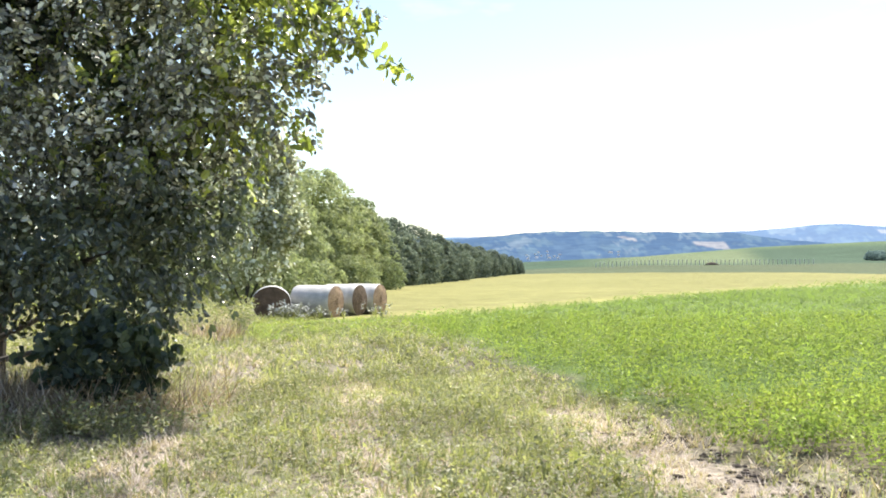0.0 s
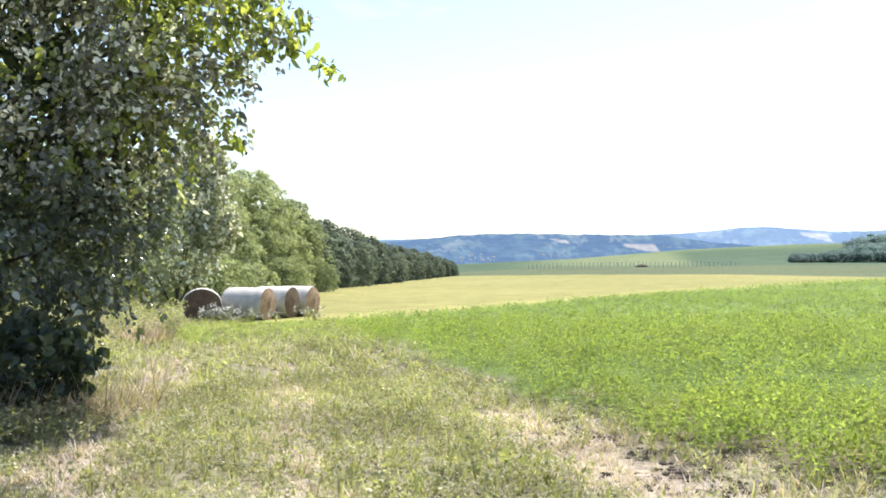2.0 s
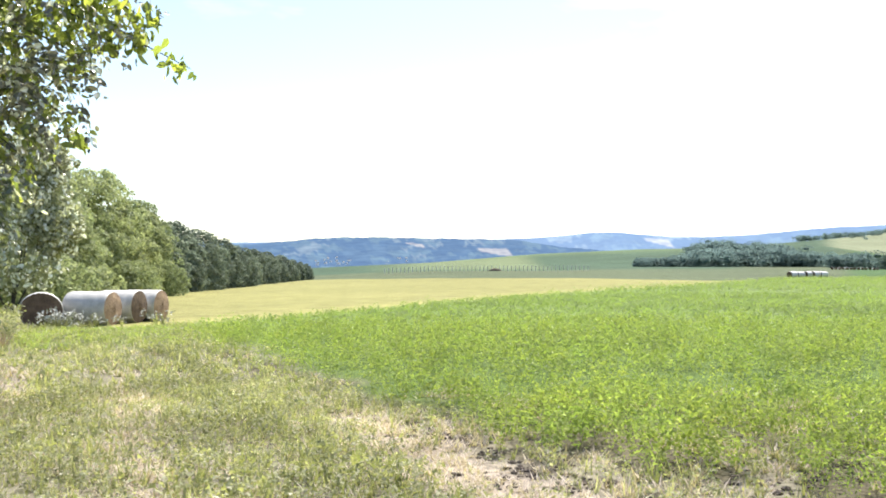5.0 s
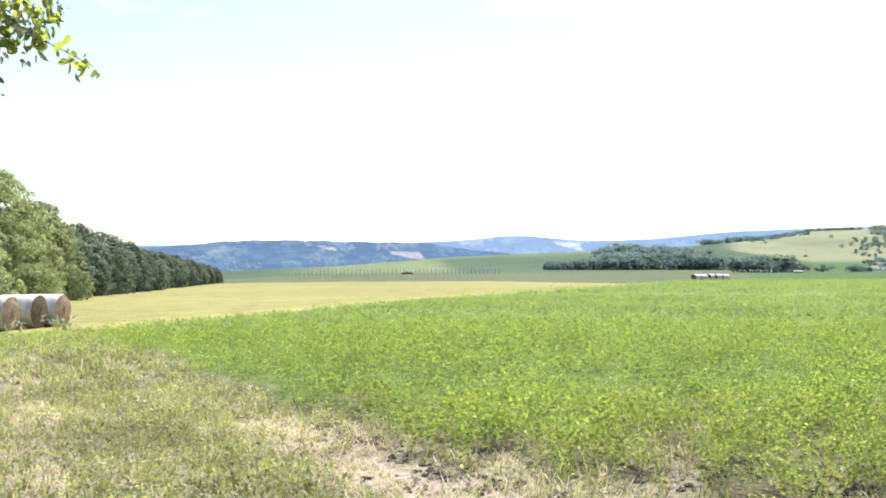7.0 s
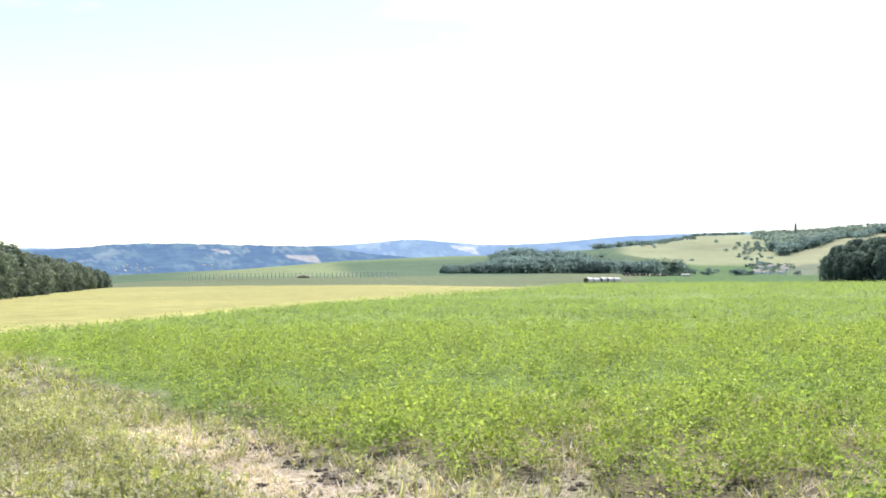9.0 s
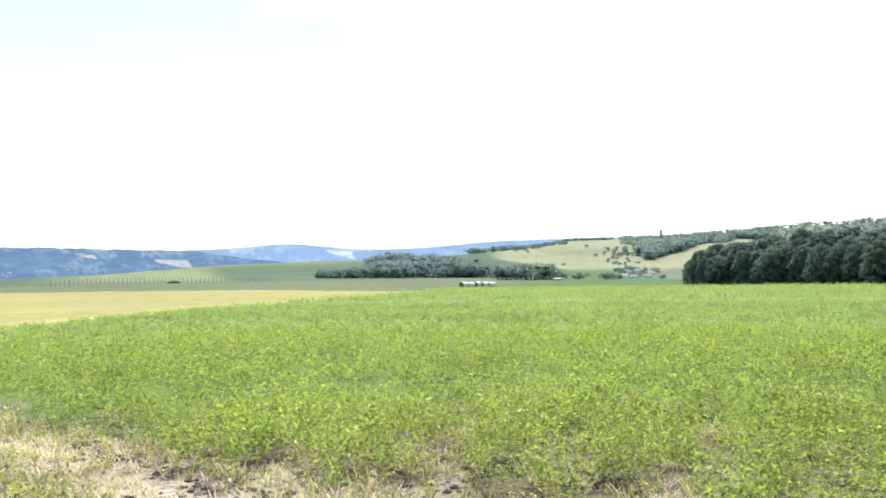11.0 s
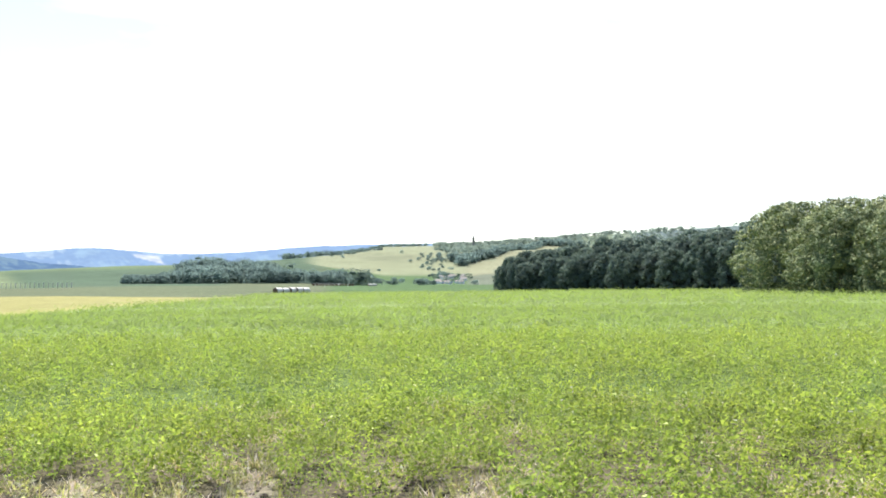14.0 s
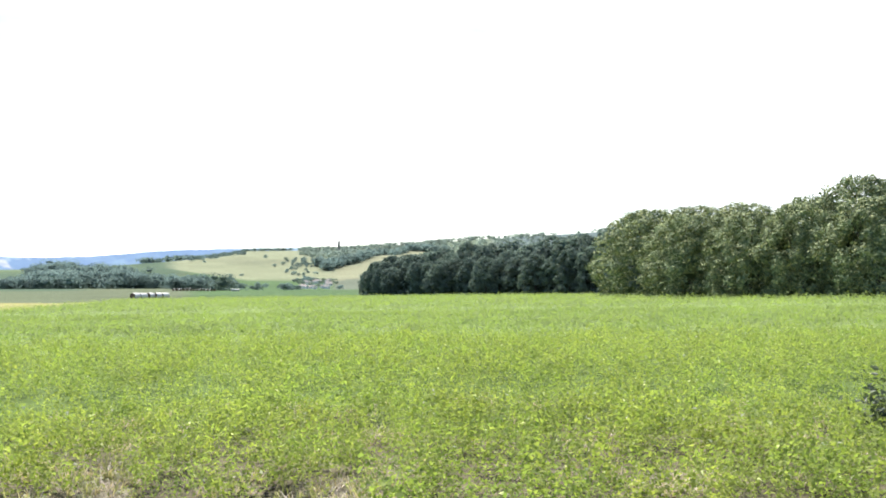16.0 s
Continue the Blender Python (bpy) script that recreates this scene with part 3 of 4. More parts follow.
def alfalfa_field():
    rng = np.random.default_rng(5)
    for r0, r1, per, material, make, kit in (
            (5.5, 13, 32, ALFALFA, alfalfa_plant, (60, 0.33, 0.13, 0.022, 0.3, 0.8)), (5.5, 13, 24, ALFALFA_TIP, alfalfa_shoot, (50, 0.38, 0.07, 0.021)),
            (12, 30, 14, ALFALFA, alfalfa_plant, (44, 0.3, 0.19, 0.028, 0.5, 0.6)), (12, 30, 8, ALFALFA_TIP, alfalfa_shoot, (32, 0.36, 0.1, 0.025)),
            (26, 70, 2.6, ALFALFA_FAR, alfalfa_plant, (34, 0.2, 0.36, 0.05, 1.0, 0.35)), (26, 70, 1.6, ALFALFA_FAR, grass_tuft, (9, 0.24, 0.24, 0.035)),
            (62, 170, 0.8, ALFALFA_FAR, alfalfa_plant, (20, 0.25, 0.9, 0.1, 1.2, 0.3))):
        area = math.pi * (r1 * r1 - r0 * r0) * 106 / 360
        x, y = scatter_polar(rng, -28, 78, r0, r1, int(area * per))
        far = np.hypot(x, y)
        crop = in_alfalfa(x, y) * ease(far, r0 - 0.01, r0 * 1.25 if r0 > 6 else r0) * (1 - ease(far, r1 * 0.8, r1 + 0.01) * (r1 < 160))
        patch = blotch(x, y, 2.7, 1.0)
        keep = rng.uniform(0, 1, len(x)) < crop * ((0.25 + 0.75 * ease(patch, 0.15, 0.5)) if make is alfalfa_shoot else 1)
        x, y, patch = x[keep], y[keep], patch[keep]
        grow = (0.68 + 0.5 * patch + 0.25 * blotch(x, y, 0.5, 2.0)) * (0.6 + 0.4 * in_alfalfa(x, y))
        sown("alfalfa", "dense bright green alfalfa crop in leaf", "alfalfa", rng, x, y,
             [make(rng, *kit) for _ in range(10)], material, grow=grow, corners=4 if make is grass_tuft else 3)


def grass_tuft(rng, blades, height, lean, width):
    """Narrow blades fanning from one root."""
    a, b = rng.uniform(0, 2 * np.pi, blades), rng.uniform(0, 2 * np.pi, blades)
    root = np.stack([np.cos(a), np.sin(a), np.zeros(blades)], -1) * lean * 0.25
    h = height * rng.uniform(0.5, 1.2, blades)
    tip = root + np.stack([np.cos(b) * lean, np.sin(b) * lean, h], -1) * rng.uniform(0.6, 1, blades)[:, None]
    side = np.stack([-np.sin(b), np.cos(b), np.zeros(blades)], -1) * width * 0.5
    v = np.stack([root - side, root + side, root * 0.35 + tip * 0.65 + side * 0.8, tip], 1)
    return v.reshape(-1, 3)


alfalfa_field()


def verge():
    rng = np.random.default_rng(8)
    for r0, r1, per, mat, thing, kit in (
            (5.5, 14, 140, STRAW, "dry_grass", ("blade", 11, 0.085, 0.10, 0.008)), (5.5, 14, 62, WEED, "green_grass", ("blade", 10, 0.15, 0.07, 0.008)),
            (5.5, 14, 64, WEED, "low_weeds", ("leaf", 34, 0.12, 0.08, 0.02)),
            (14, 45, 11, STRAW, "dry_grass", ("blade", 10, 0.14, 0.14, 0.016)), (14, 45, 14, WEED, "green_grass", ("blade", 12, 0.18, 0.13, 0.016)),
            (14, 45, 10, WEED, "low_weeds", ("leaf", 30, 0.15, 0.16, 0.03))):
        area = math.pi * (r1 * r1 - r0 * r0) * 78 / 360
        x, y = scatter_polar(rng, -30, 48, r0, r1, int(area * per))
        w = weediness(x, y)
        w = np.clip(w + 0.3 * ease(along(x, y), -2.0, 1.0) * (along(x, y) < 2.1), 0, 1)
        w = 1.15 - 0.85 * w if mat is STRAW else w
        keep = (np.hypot(x + 4.9, y - 10.7) > (1.3 if mat is STRAW else 1.75)) & (rng.uniform(0, 1, len(x)) > in_alfalfa(x, y) * 1.2) & (in_yellow(x, y) < 0.3) & (rng.uniform(0, 1, len(x)) < w)
        keep &= ~((along(x, y) > 2.72) & (np.hypot(x, y) < 10) & (rng.uniform(0, 1, len(x)) < 0.6))
        make = grass_tuft if kit[0] == "blade" else alfalfa_plant
        x, y = x[keep], y[keep]
        sown(thing, "pale sun-dried grass litter on the verge" if mat is STRAW else "short green weeds and grass on the verge", "grass", rng, x, y,
             [make(rng, *kit[1:]) for _ in range(8)], mat, (0.6, 1.4), 0.7 + 0.6 * blotch(x, y, 1.9, 4.0), 4 if kit[0] == "blade" else 3)
    x, y = scatter_polar(rng, 5, 78, 5.5, 12.5, 2600)
    m = (rng.uniform(0, 1, len(x)) < ease(blotch(x, y, 2.1, 3.0), 0.5, 0.72)) & (along(x, y) > 3.0)
    sown("dry_grass", "pale dry litter in the gaps of the alfalfa", "grass", rng, x[m], y[m], [grass_tuft(rng, 12, 0.13, 0.1, 0.008) for _ in range(6)], STRAW, (0.6, 1.4))
    for per, mat, thing, label, kit in ((22, STRAW, "dry_grass", "pale sun-dried grass litter on the verge", (11, 0.085, 0.10, 0.008)),
                                        (14, WEED, "green_grass", "short green weeds and grass on the verge", (10, 0.13, 0.07, 0.008))):
        x, y = scatter_polar(rng, -180, 180, 0.3, 5.7, int(math.pi * 32 * per))
        w = weediness(x, y)
        m = rng.uniform(0, 1, len(x)) < (1.15 - 0.8 * w if mat is STRAW else w)
        sown(thing, label, "grass", rng, x[m], y[m], [grass_tuft(rng, *kit) for _ in range(6)], mat, (0.6, 1.4))
    # tall growth along the wood
    for mat, thing, label, per, kit in ((STRAW, "tall_dry_grass", "tall pale dry grass beside the wood", 2.6, ("blade", 16, 0.5, 0.3, 0.016)),
                                        (WEED, "tall_weeds", "tall grey-green weeds beside the wood", 3.0, ("leaf", 40, 0.62, 0.24, 0.05))):
        x, y = rng.uniform(-22, -2, int(20 * 47 * per)), rng.uniform(6, 53, int(20 * 47 * per))
        u = along(x, y)
        keep = (rng.uniform(0, 1, len(x)) < 1 - ease(u, -4.3, -2.6)) & ((y < 30.5) | (u < -4.8)) & (np.hypot(x + 4.9, y - 11) > 1.3)
        x, y = x[keep], y[keep]
        make = grass_tuft if kit[0] == "blade" else alfalfa_plant
        sown(thing, label, "grass", rng, x, y, [make(rng, *kit[1:]) for _ in range(8)], mat, (0.5, 1.3),
             (0.5 + blotch(x, y, 0.8, 2)) * (0.45 + 0.55 * ease(y, 9, 16)), 4 if kit[0] == "blade" else 3)
    for mat, thing, label, count, kit in ((STRAW, "tall_dry_grass", "tall pale dry grass beside the bales", 120, ("blade", 24, 0.6, 0.4, 0.02)),
                                          (WEED, "tall_weeds", "tall pale weeds beside the bales", 90, ("leaf", 70, 0.85, 0.26, 0.055))):
        h, r = rng.normal(-14.2, 2.2, count), rng.uniform(25, 32, count)
        h = np.minimum(h, -11.7)
        make = grass_tuft if kit[0] == "blade" else alfalfa_plant
        sown(thing, label, "grass", rng, np.sin(np.radians(h)) * r, np.cos(np.radians(h)) * r, [make(rng, *kit[1:]) for _ in range(6)], mat, (0.6, 1.2), None, 4 if kit[0] == "blade" else 3)
    h, r = rng.uniform(-12.5, 1.0, 900), np.sqrt(rng.uniform(21 ** 2, 31 ** 2, 900))
    x, y = np.sin(np.radians(h)) * r, np.cos(np.radians(h)) * r
    m = rng.uniform(0, 1, 900) < ease(r, 21, 27) * ease(along(x, y), -3.2, -1.0)
    sown("green_grass", "fresh light green grass before the bales", "grass", rng, x[m], y[m], [grass_tuft(rng, 26, 0.17, 0.32, 0.03) for _ in range(6)], ALFALFA_TIP)
    x, y = rng.normal(-4.7, 0.9, 420), rng.normal(10.3, 0.75, 420)
    sown("dead_stalks", "brown dead stalks and twigs in the tree's shade", "weeds", rng, x, y, [grass_tuft(rng, 18, 0.55, 0.45, 0.012) for _ in range(5)], RED_STRAW, (0.5, 1.3))
    x, y = rng.normal(-5.4, 0.45, 26), rng.normal(23.4, 0.8, 26)
    sown("dead_stalks", "reddish dead weed stalks in a clump", "weeds", rng, x, y, [grass_tuft(rng, 22, 0.4, 0.3, 0.022) for _ in range(4)], RED_STRAW)
    x, y = rng.normal(-3.5, 0.7, 90), rng.normal(9.0, 0.35, 90)
    sown("low_weeds", "light green weeds at the edge of the tree's shade", "weeds", rng, x, y, [alfalfa_plant(rng, 36, 0.3, 0.1, 0.03) for _ in range(5)], WEED, corners=3)


verge()


def dock_weed():
    """One tall dark weed standing over the crop."""
    rng = np.random.default_rng(33)
    x, y = 9.6 * math.sin(radians(75.9)), 9.6 * math.cos(radians(75.9))
    weed = new("dock_weed")
    weed.location = (x, y, float(ground(x, y)))
    bm = bmesh.new()
    for _ in range(6):
        a, h = rng.uniform(0, 6.28), rng.uniform(0.4, 0.62)
        tube(bm, [(0, 0, -0.02), (math.cos(a) * 0.06, math.sin(a) * 0.06, h * 0.5), (math.cos(a) * 0.16, math.sin(a) * 0.16, h)], [0.008, 0.006, 0.003], 5)
    part("stalks", bm, BARK, weed, "brown stalks")
    at = rng.normal(size=(420, 3)) * np.array([0.15, 0.15, 0.16]) + np.array([0, 0, 0.34])
    at = at[at[:, 2] > 0.03]
    v = leaf_quads(rng, at, 0.07 * rng.uniform(0.6, 1.4, len(at)), None, 1.0, 0.5)
    mesh_of("leaves", v, quads_for(v), SHADE_BRAMBLE, weed)
    tagged(weed, "dark tall weed standing in the alfalfa", "weed")


dock_weed()


def clods():
    """Dark crumbs and lumps of soil along the foot of the crop; their dark stands for the shade there too."""
    rng = np.random.default_rng(15)
    bm = bmesh.new()
    bmesh.ops.create_icosphere(bm, subdivisions=1, radius=1)
    ball = np.array([v.co[:] for v in bm.verts])
    tri = np.array([[v.index for v in f.verts] for f in bm.faces])
    bm.free()
    V, F = [], []
    while len(V) < 480:
        y = rng.uniform(6.3, 10.5)
        u = rng.normal(2.85, 0.22)
        x = u - 0.1 * y - 0.0009 * y * y
        if rng.uniform() < 0.35:
            h, r = radians(rng.uniform(19, 42)), rng.normal(7.1, 0.25)
            x, y = math.sin(h) * r, math.cos(h) * r
        if blotch(np.array(x), np.array(y), 3.1, 2.0) < 0.42:
            continue
        s = rng.uniform(0.006, 0.03) * rng.uniform(0.6, 1.2)
        v = ball * (1 + rng.uniform(-0.3, 0.3, (len(ball), 1))) * np.array([s * 1.3, s, s * 0.8])
        F.append(tri + len(V) * len(ball))
        V.append(v + np.array([x, y, float(ground(x, y)) + s * 0.1]))
    tagged(mesh_of("soil_clods", np.concatenate(V), np.concatenate(F), SOIL), "dark crumbling soil clods, shade in their colour, at the crop's edge", "soil", kind="stuff")


clods()


def umbel(rng):
    """A weed in flower: thin stalks under flat white heads."""
    v = []
    for _ in range(5):
        b, h = rng.normal(size=2) * 0.16, rng.uniform(0.12, 0.42)
        at = np.array([b[0], b[1], h * 1.2]) + rng.normal(size=(7, 3)) * np.array([0.045, 0.045, 0.03])
        v.append(leaf_quads(rng, at, 0.075, np.array([0, 0, 1.0]), 0.3, 0.8))
    return np.concatenate(v)


def flowers():
    rng = np.random.default_rng(12)
    h, r = rng.uniform(-10.6, -3.2, 30), rng.uniform(31.7, 32.3, 30)
    h = np.where(rng.uniform(0, 1, 30) < 0.6, rng.normal(-9.0, 0.5, 30), h)
    x, y = np.sin(np.radians(h)) * r, np.cos(np.radians(h)) * r
    sown("white_flowers", "white flowering weeds at the foot of the bales", "flowers", rng, x, y, [umbel(rng) for _ in range(5)], PETAL)
    sown("flower_leaves", "green stalks and leaves of flowering weeds", "weeds", rng, x, y, [grass_tuft(rng, 9, 0.5, 0.2, 0.03) for _ in range(5)], WEED)


flowers()


# ---- trees ----
def core_ball():
    bm = bmesh.new()
    bmesh.ops.create_icosphere(bm, subdivisions=1, radius=1)
    v, f = np.array([q.co[:] for q in bm.verts]), np.array([[q.index for q in t.verts] for t in bm.faces])
    bm.free()
    return v[f].reshape(-1, 3)


CORE = core_ball()


def crown_of(rng, lobes, per, size, inner=0.55, ragged=0.09, spread=0.75, core=True):
    """Leaf clumps over the shells of many lobes, with a hidden solid core that blocks light."""
    V = []
    for cx, cy, cz, rx, ry, rz in lobes:
        d = rng.normal(size=(per, 3))
        d /= np.linalg.norm(d, axis=1)[:, None]
        k = inner + (1 - inner) * rng.uniform(0, 1, per) ** 0.6
        k *= 1 + ragged * np.sin(d[:, 0] * 6 + cx) * np.sin(d[:, 2] * 6 + cy) * np.sin(d[:, 1] * 6 + cz)
        at = np.array([cx, cy, cz]) + d * k[:, None] * np.array([rx, ry, rz])
        V.append(leaf_tris(rng, at, size * rng.uniform(0.6, 1.4, per), d + np.array([0, 0, 0.35]), spread, 0.9))
        # An unseen ball, added so that the crown's gaps go dark.
        if core:
            V.append((CORE * np.array([rx, ry, rz]) * inner * 0.48 + np.array([cx, cy, cz])).astype(V[-1].dtype))
    return np.concatenate(V)


def wood_tree(seed, height, width, material, label, clumps=80, per=220, size=0.22, low=0.03, bulk=0.12, spread=0.4, deep=0.72, flat=0.85):
    """A woodland tree: tapered trunk, limbs, and a domed crown of leafy clumps that stand out from a dark middle."""
    rng = np.random.default_rng(seed)
    tree = new("tree")
    bm = bmesh.new()
    bend = rng.uniform(-0.3, 0.3, 2)
    tube(bm, [(0, 0, -0.4), (bend[0] * 0.4, bend[1] * 0.4, height * 0.35), (bend[0], bend[1], height * 0.8)],
         [height * 0.022, height * 0.016, height * 0.005])
    part("trunk", bm, BARK, tree, "grey-brown trunk")
    lean = rng.uniform(0.75, 1.15, 7)
    V, C = [], []
    for i in range(clumps):
        f = (i + 0.5) / clumps
        prof = max(0.0, 1 - max(0.0, (f - 0.3) / 0.72) ** 2.3) ** 0.5 * (0.86 + 0.14 * min(1.0, f / 0.3))
        a = i * 2.39996 + rng.uniform(-0.5, 0.5)
        s = width * bulk * rng.uniform(0.65, 1.4)
        side = float(np.interp(a % 6.2832, np.linspace(0, 6.2832, 8), np.append(lean, lean[0])))
        d = max(0.0, width * 0.5 * prof * side - s * 0.5) * rng.uniform(deep, 1.04)
        c = np.array([math.cos(a) * d, math.sin(a) * d, height * (low + (1 - low) * f) - s * 0.6 * f])
        o = np.array([math.cos(a) * prof, math.sin(a) * prof, (f - 0.25) * 1.3])
        o /= np.linalg.norm(o) + 1e-6
        n = int(per * (s / (width * bulk)) ** 1.6)
        q = rng.normal(size=(n, 3)) + o * 0.6 + np.array([0, 0, 0.3])
        q /= np.linalg.norm(q, axis=1)[:, None]
        at = c + q * (0.72 + 0.36 * rng.uniform(0, 1, n) ** 1.5)[:, None] * s * np.array([1.15, 1.15, flat])
        V.append(leaf_tris(rng, at, size * rng.uniform(0.6, 1.4, n), q + o * 0.25 + np.array([0, 0, 0.2]), spread, 0.9))
        C.append(c)
    for i in range(4):
        c = C[int(rng.integers(clumps // 4, clumps))]
        bm = bmesh.new()
        tube(bm, [(0, 0, height * 0.25), (c[0] * 0.5, c[1] * 0.5, (height * 0.25 + c[2]) / 2 + 0.2), tuple(c)],
             [height * 0.010, height * 0.007, height * 0.003], 5)
        part("limb", bm, BARK, tree)
    body = [(0, 0, height * 0.36, width * 0.36, width * 0.36, height * 0.36), (0, 0, height * 0.62, width * 0.27, width * 0.27, height * 0.3)]
    V.append(crown_of(rng, body, per * 4, size * 1.4, 0.86, spread=0.8))
    v = np.concatenate(V)
    mesh_of("crown", v, tris_for(v), material, tree)
    return tagged(tree, label, "tree", "woodland trees")


def at_polar(h, r):
    return math.sin(radians(h)) * r, math.cos(radians(h)) * r


def plant(proto, h, r, s, turn, sz=None, z=None):
    x, y = at_polar(h, r)
    m = Matrix.Translation((x, y, float(ground(x, y)) if z is None else z)) @ Matrix.Rotation(radians(turn), 4, "Z") @ Matrix.Diagonal((s, s, sz or s, 1))
    return copy_thing(proto, m)


CREST_H = [-26, -8.5, -6.35, -4.3, -2.3, -0.35, 1.65, 3.0, 4.0, 4.8, 45.2, 46, 47.2, 48.8, 52.2, 55.5, 57.2, 58.5, 59.8, 60.5, 62.1, 64.5, 66.2, 66.8, 68.3, 70.7, 71.8, 73, 75, 82]
CREST_E = [8.2, 6.7, 4.8, 3.25, 2.25, 1.58, 1.05, 0.83, 0.4, 0.05, 1.45, 1.84, 2.0, 2.38, 2.75, 2.85, 3.3, 3.5, 3.6, 4.1, 4.65, 4.7, 4.35, 4.8, 5.0, 5.4, 5.15, 5.7, 5.8, 6.1]


def wood(protos, line, shares, step, gap, seed):
    """Trees along a wood's edge and in the rows behind it, up to the line of its canopy."""
    rng = np.random.default_rng(seed)
    hs, rs = [p[0] for p in line], [p[1] for p in line]
    for row, share in enumerate(shares):
        h = hs[0] + math.degrees(rng.uniform(0, step) / rs[0])
        while h < hs[-1]:
            r = float(np.interp(h, hs, rs)) + row * gap + rng.uniform(-1.2, 1.2)
            x, y = at_polar(h, r)
            tall = 1.5 + r * math.tan(radians(float(np.interp(h, CREST_H, CREST_E)))) - float(ground(x, y))
            s = max(2.0, tall) * share * rng.uniform(0.9, 1.04) / 10
            plant(protos[int(rng.integers(0, len(protos)))], h, r, s * rng.uniform(0.85, 1.3), rng.uniform(0, 360), s)
            h += math.degrees(step / r) * rng.uniform(0.75, 1.25) * max(0.6, s)


lit = [wood_tree(31 + i, 10, 8.5, LIT_LEAF, "sunlit light green broadleaf tree at the wood's edge", 190, 64, 0.21, 0.0, 0.07, 0.6) for i in range(3)]
mixed = [wood_tree(41 + i, 10, 11.5, WOOD_LEAF, "green broadleaf tree at the wood's edge", 250, 72, 0.22, 0.0, 0.062, 0.5, 0.52, 1.0) for i in range(4)]
dark = [wood_tree(51 + i, 10, (9.0, 7.5, 8.0)[i], DARK_LEAF, "dark green tree in the far wood", 78, 52, 0.42, 0.0, 0.1, 0.5) for i in range(3)]
copse = [wood_tree(71 + i, 10, (9.5, 7.5, 8.5)[i], COPSE_LEAF, "grey-green tree in the wood beyond the yellow field", 86, 52, 0.36, 0.0, 0.095, 0.5) for i in range(3)]
bush = [wood_tree(61 + i, 3.2, 4.2, LIT_LEAF, "light green bush at the foot of the wood", 60, 55, 0.17, 0.0, 0.11, 0.6) for i in range(2)]
wood(lit, [(-19, 63), (-9, 70), (-5, 88), (-3.9, 95)], (0.62, 0.85, 1.0), 3.6, 4, 1)
wood(copse, [(-5.2, 96), (-3.4, 106), (-1.8, 121), (0.7, 170), (3.2, 282), (4.7, 332)], (0.66, 0.9, 1.0), 4.0, 4, 2)
wood(dark, [(45.4, 200), (50, 185), (62.0, 149)], (0.72, 0.9, 1.0), 4.2, 5, 3)
wood(mixed, [(61.8, 123), (63, 116), (71, 104), (77, 99)], (0.86, 1.0), 6.0, 7, 4)
rng = np.random.default_rng(6)
h = -24.0
while h < -2.8:
    r = float(np.interp(h, [-24, -9, -4, -2.4], [44, 52, 84, 100])) + rng.uniform(-1, 1)
    plant(bush[int(rng.integers(0, 2))], h, r, rng.uniform(0.55, 0.95), rng.uniform(0, 360))
    h += math.degrees(2.3 / r) * rng.uniform(0.8, 1.2)
for proto in lit + mixed + dark + copse + bush:
    for o in (proto, *proto.children_recursive):
        bpy.data.objects.remove(o, do_unlink=True)


# ---- far woods ----
def far_wood(name, label, seed, spots, material, height, leaf, per, lower=None):
    rng = np.random.default_rng(seed)
    V = []
    for h, r in spots:
        x, y = at_polar(h, r)
        g = float(ground(x, y))
        t = height * rng.uniform(0.6, 1.25) * (1 if lower is None else float(np.interp(h, *lower)))
        w = t * rng.uniform(0.5, 1.0)
        lobes = [(x, y, g + t * 0.33, w, w, t * 0.38)] + [(x + rng.normal() * w * 0.5, y + rng.normal() * w * 0.5, g + t * rng.uniform(0.45, 0.75), w * 0.6, w * 0.6, t * 0.28) for _ in range(2)]
        V.append(crown_of(rng, lobes, per * 2 // 3, leaf, 0.85, spread=0.85))
    v = np.concatenate(V)
    return tagged(mesh_of(name, v, tris_for(v), material), label, "woods", kind="stuff")


rng = np.random.default_rng(77)
spots = []
while len(spots) < 330:
    h, r = rng.uniform(23.6, 34.2), rng.uniform(640, 900)
    if r < np.interp(h, [23.6, 26, 27, 31, 33, 34.2], [660, 700, 900, 900, 790, 700]):
        spots.append((h, r))
spots += [(rng.uniform(34, 37.8), rng.uniform(600, 640)) for _ in range(36)] + [(rng.uniform(23.7, 27), rng.uniform(640, 690)) for _ in range(46)]
far_wood("far_woods", "hazy blue-green woodland in the valley", 78, spots, HAZY_LEAF, 10.5, 0.85, 210, ([23.6, 26.3, 28, 31.5, 33.5], [0.45, 0.6, 1.05, 1.0, 0.8]))
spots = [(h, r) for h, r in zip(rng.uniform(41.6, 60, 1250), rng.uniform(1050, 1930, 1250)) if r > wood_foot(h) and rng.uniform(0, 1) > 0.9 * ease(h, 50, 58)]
far_wood("far_woods", "wooded hillside above the village", 79, spots, HAZY_SCRUB, 7.5, 1.3, 66)
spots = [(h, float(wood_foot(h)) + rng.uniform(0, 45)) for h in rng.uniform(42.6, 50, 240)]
far_wood("far_woods", "dark band of trees along the foot of the hillside wood", 83, spots, HAZY_LEAF, 9.5, 1.5, 66)
spots = [(rng.uniform(32.4, 35.2), rng.normal(1385, 18)) for _ in range(42)]
far_wood("hedgerow_trees", "dark clump of trees at the end of the pale hill field", 80, spots, HAZY_LEAF, 7.5, 1.2, 60)
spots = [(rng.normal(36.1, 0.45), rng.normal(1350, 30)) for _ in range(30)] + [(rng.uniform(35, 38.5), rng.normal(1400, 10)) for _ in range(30)]
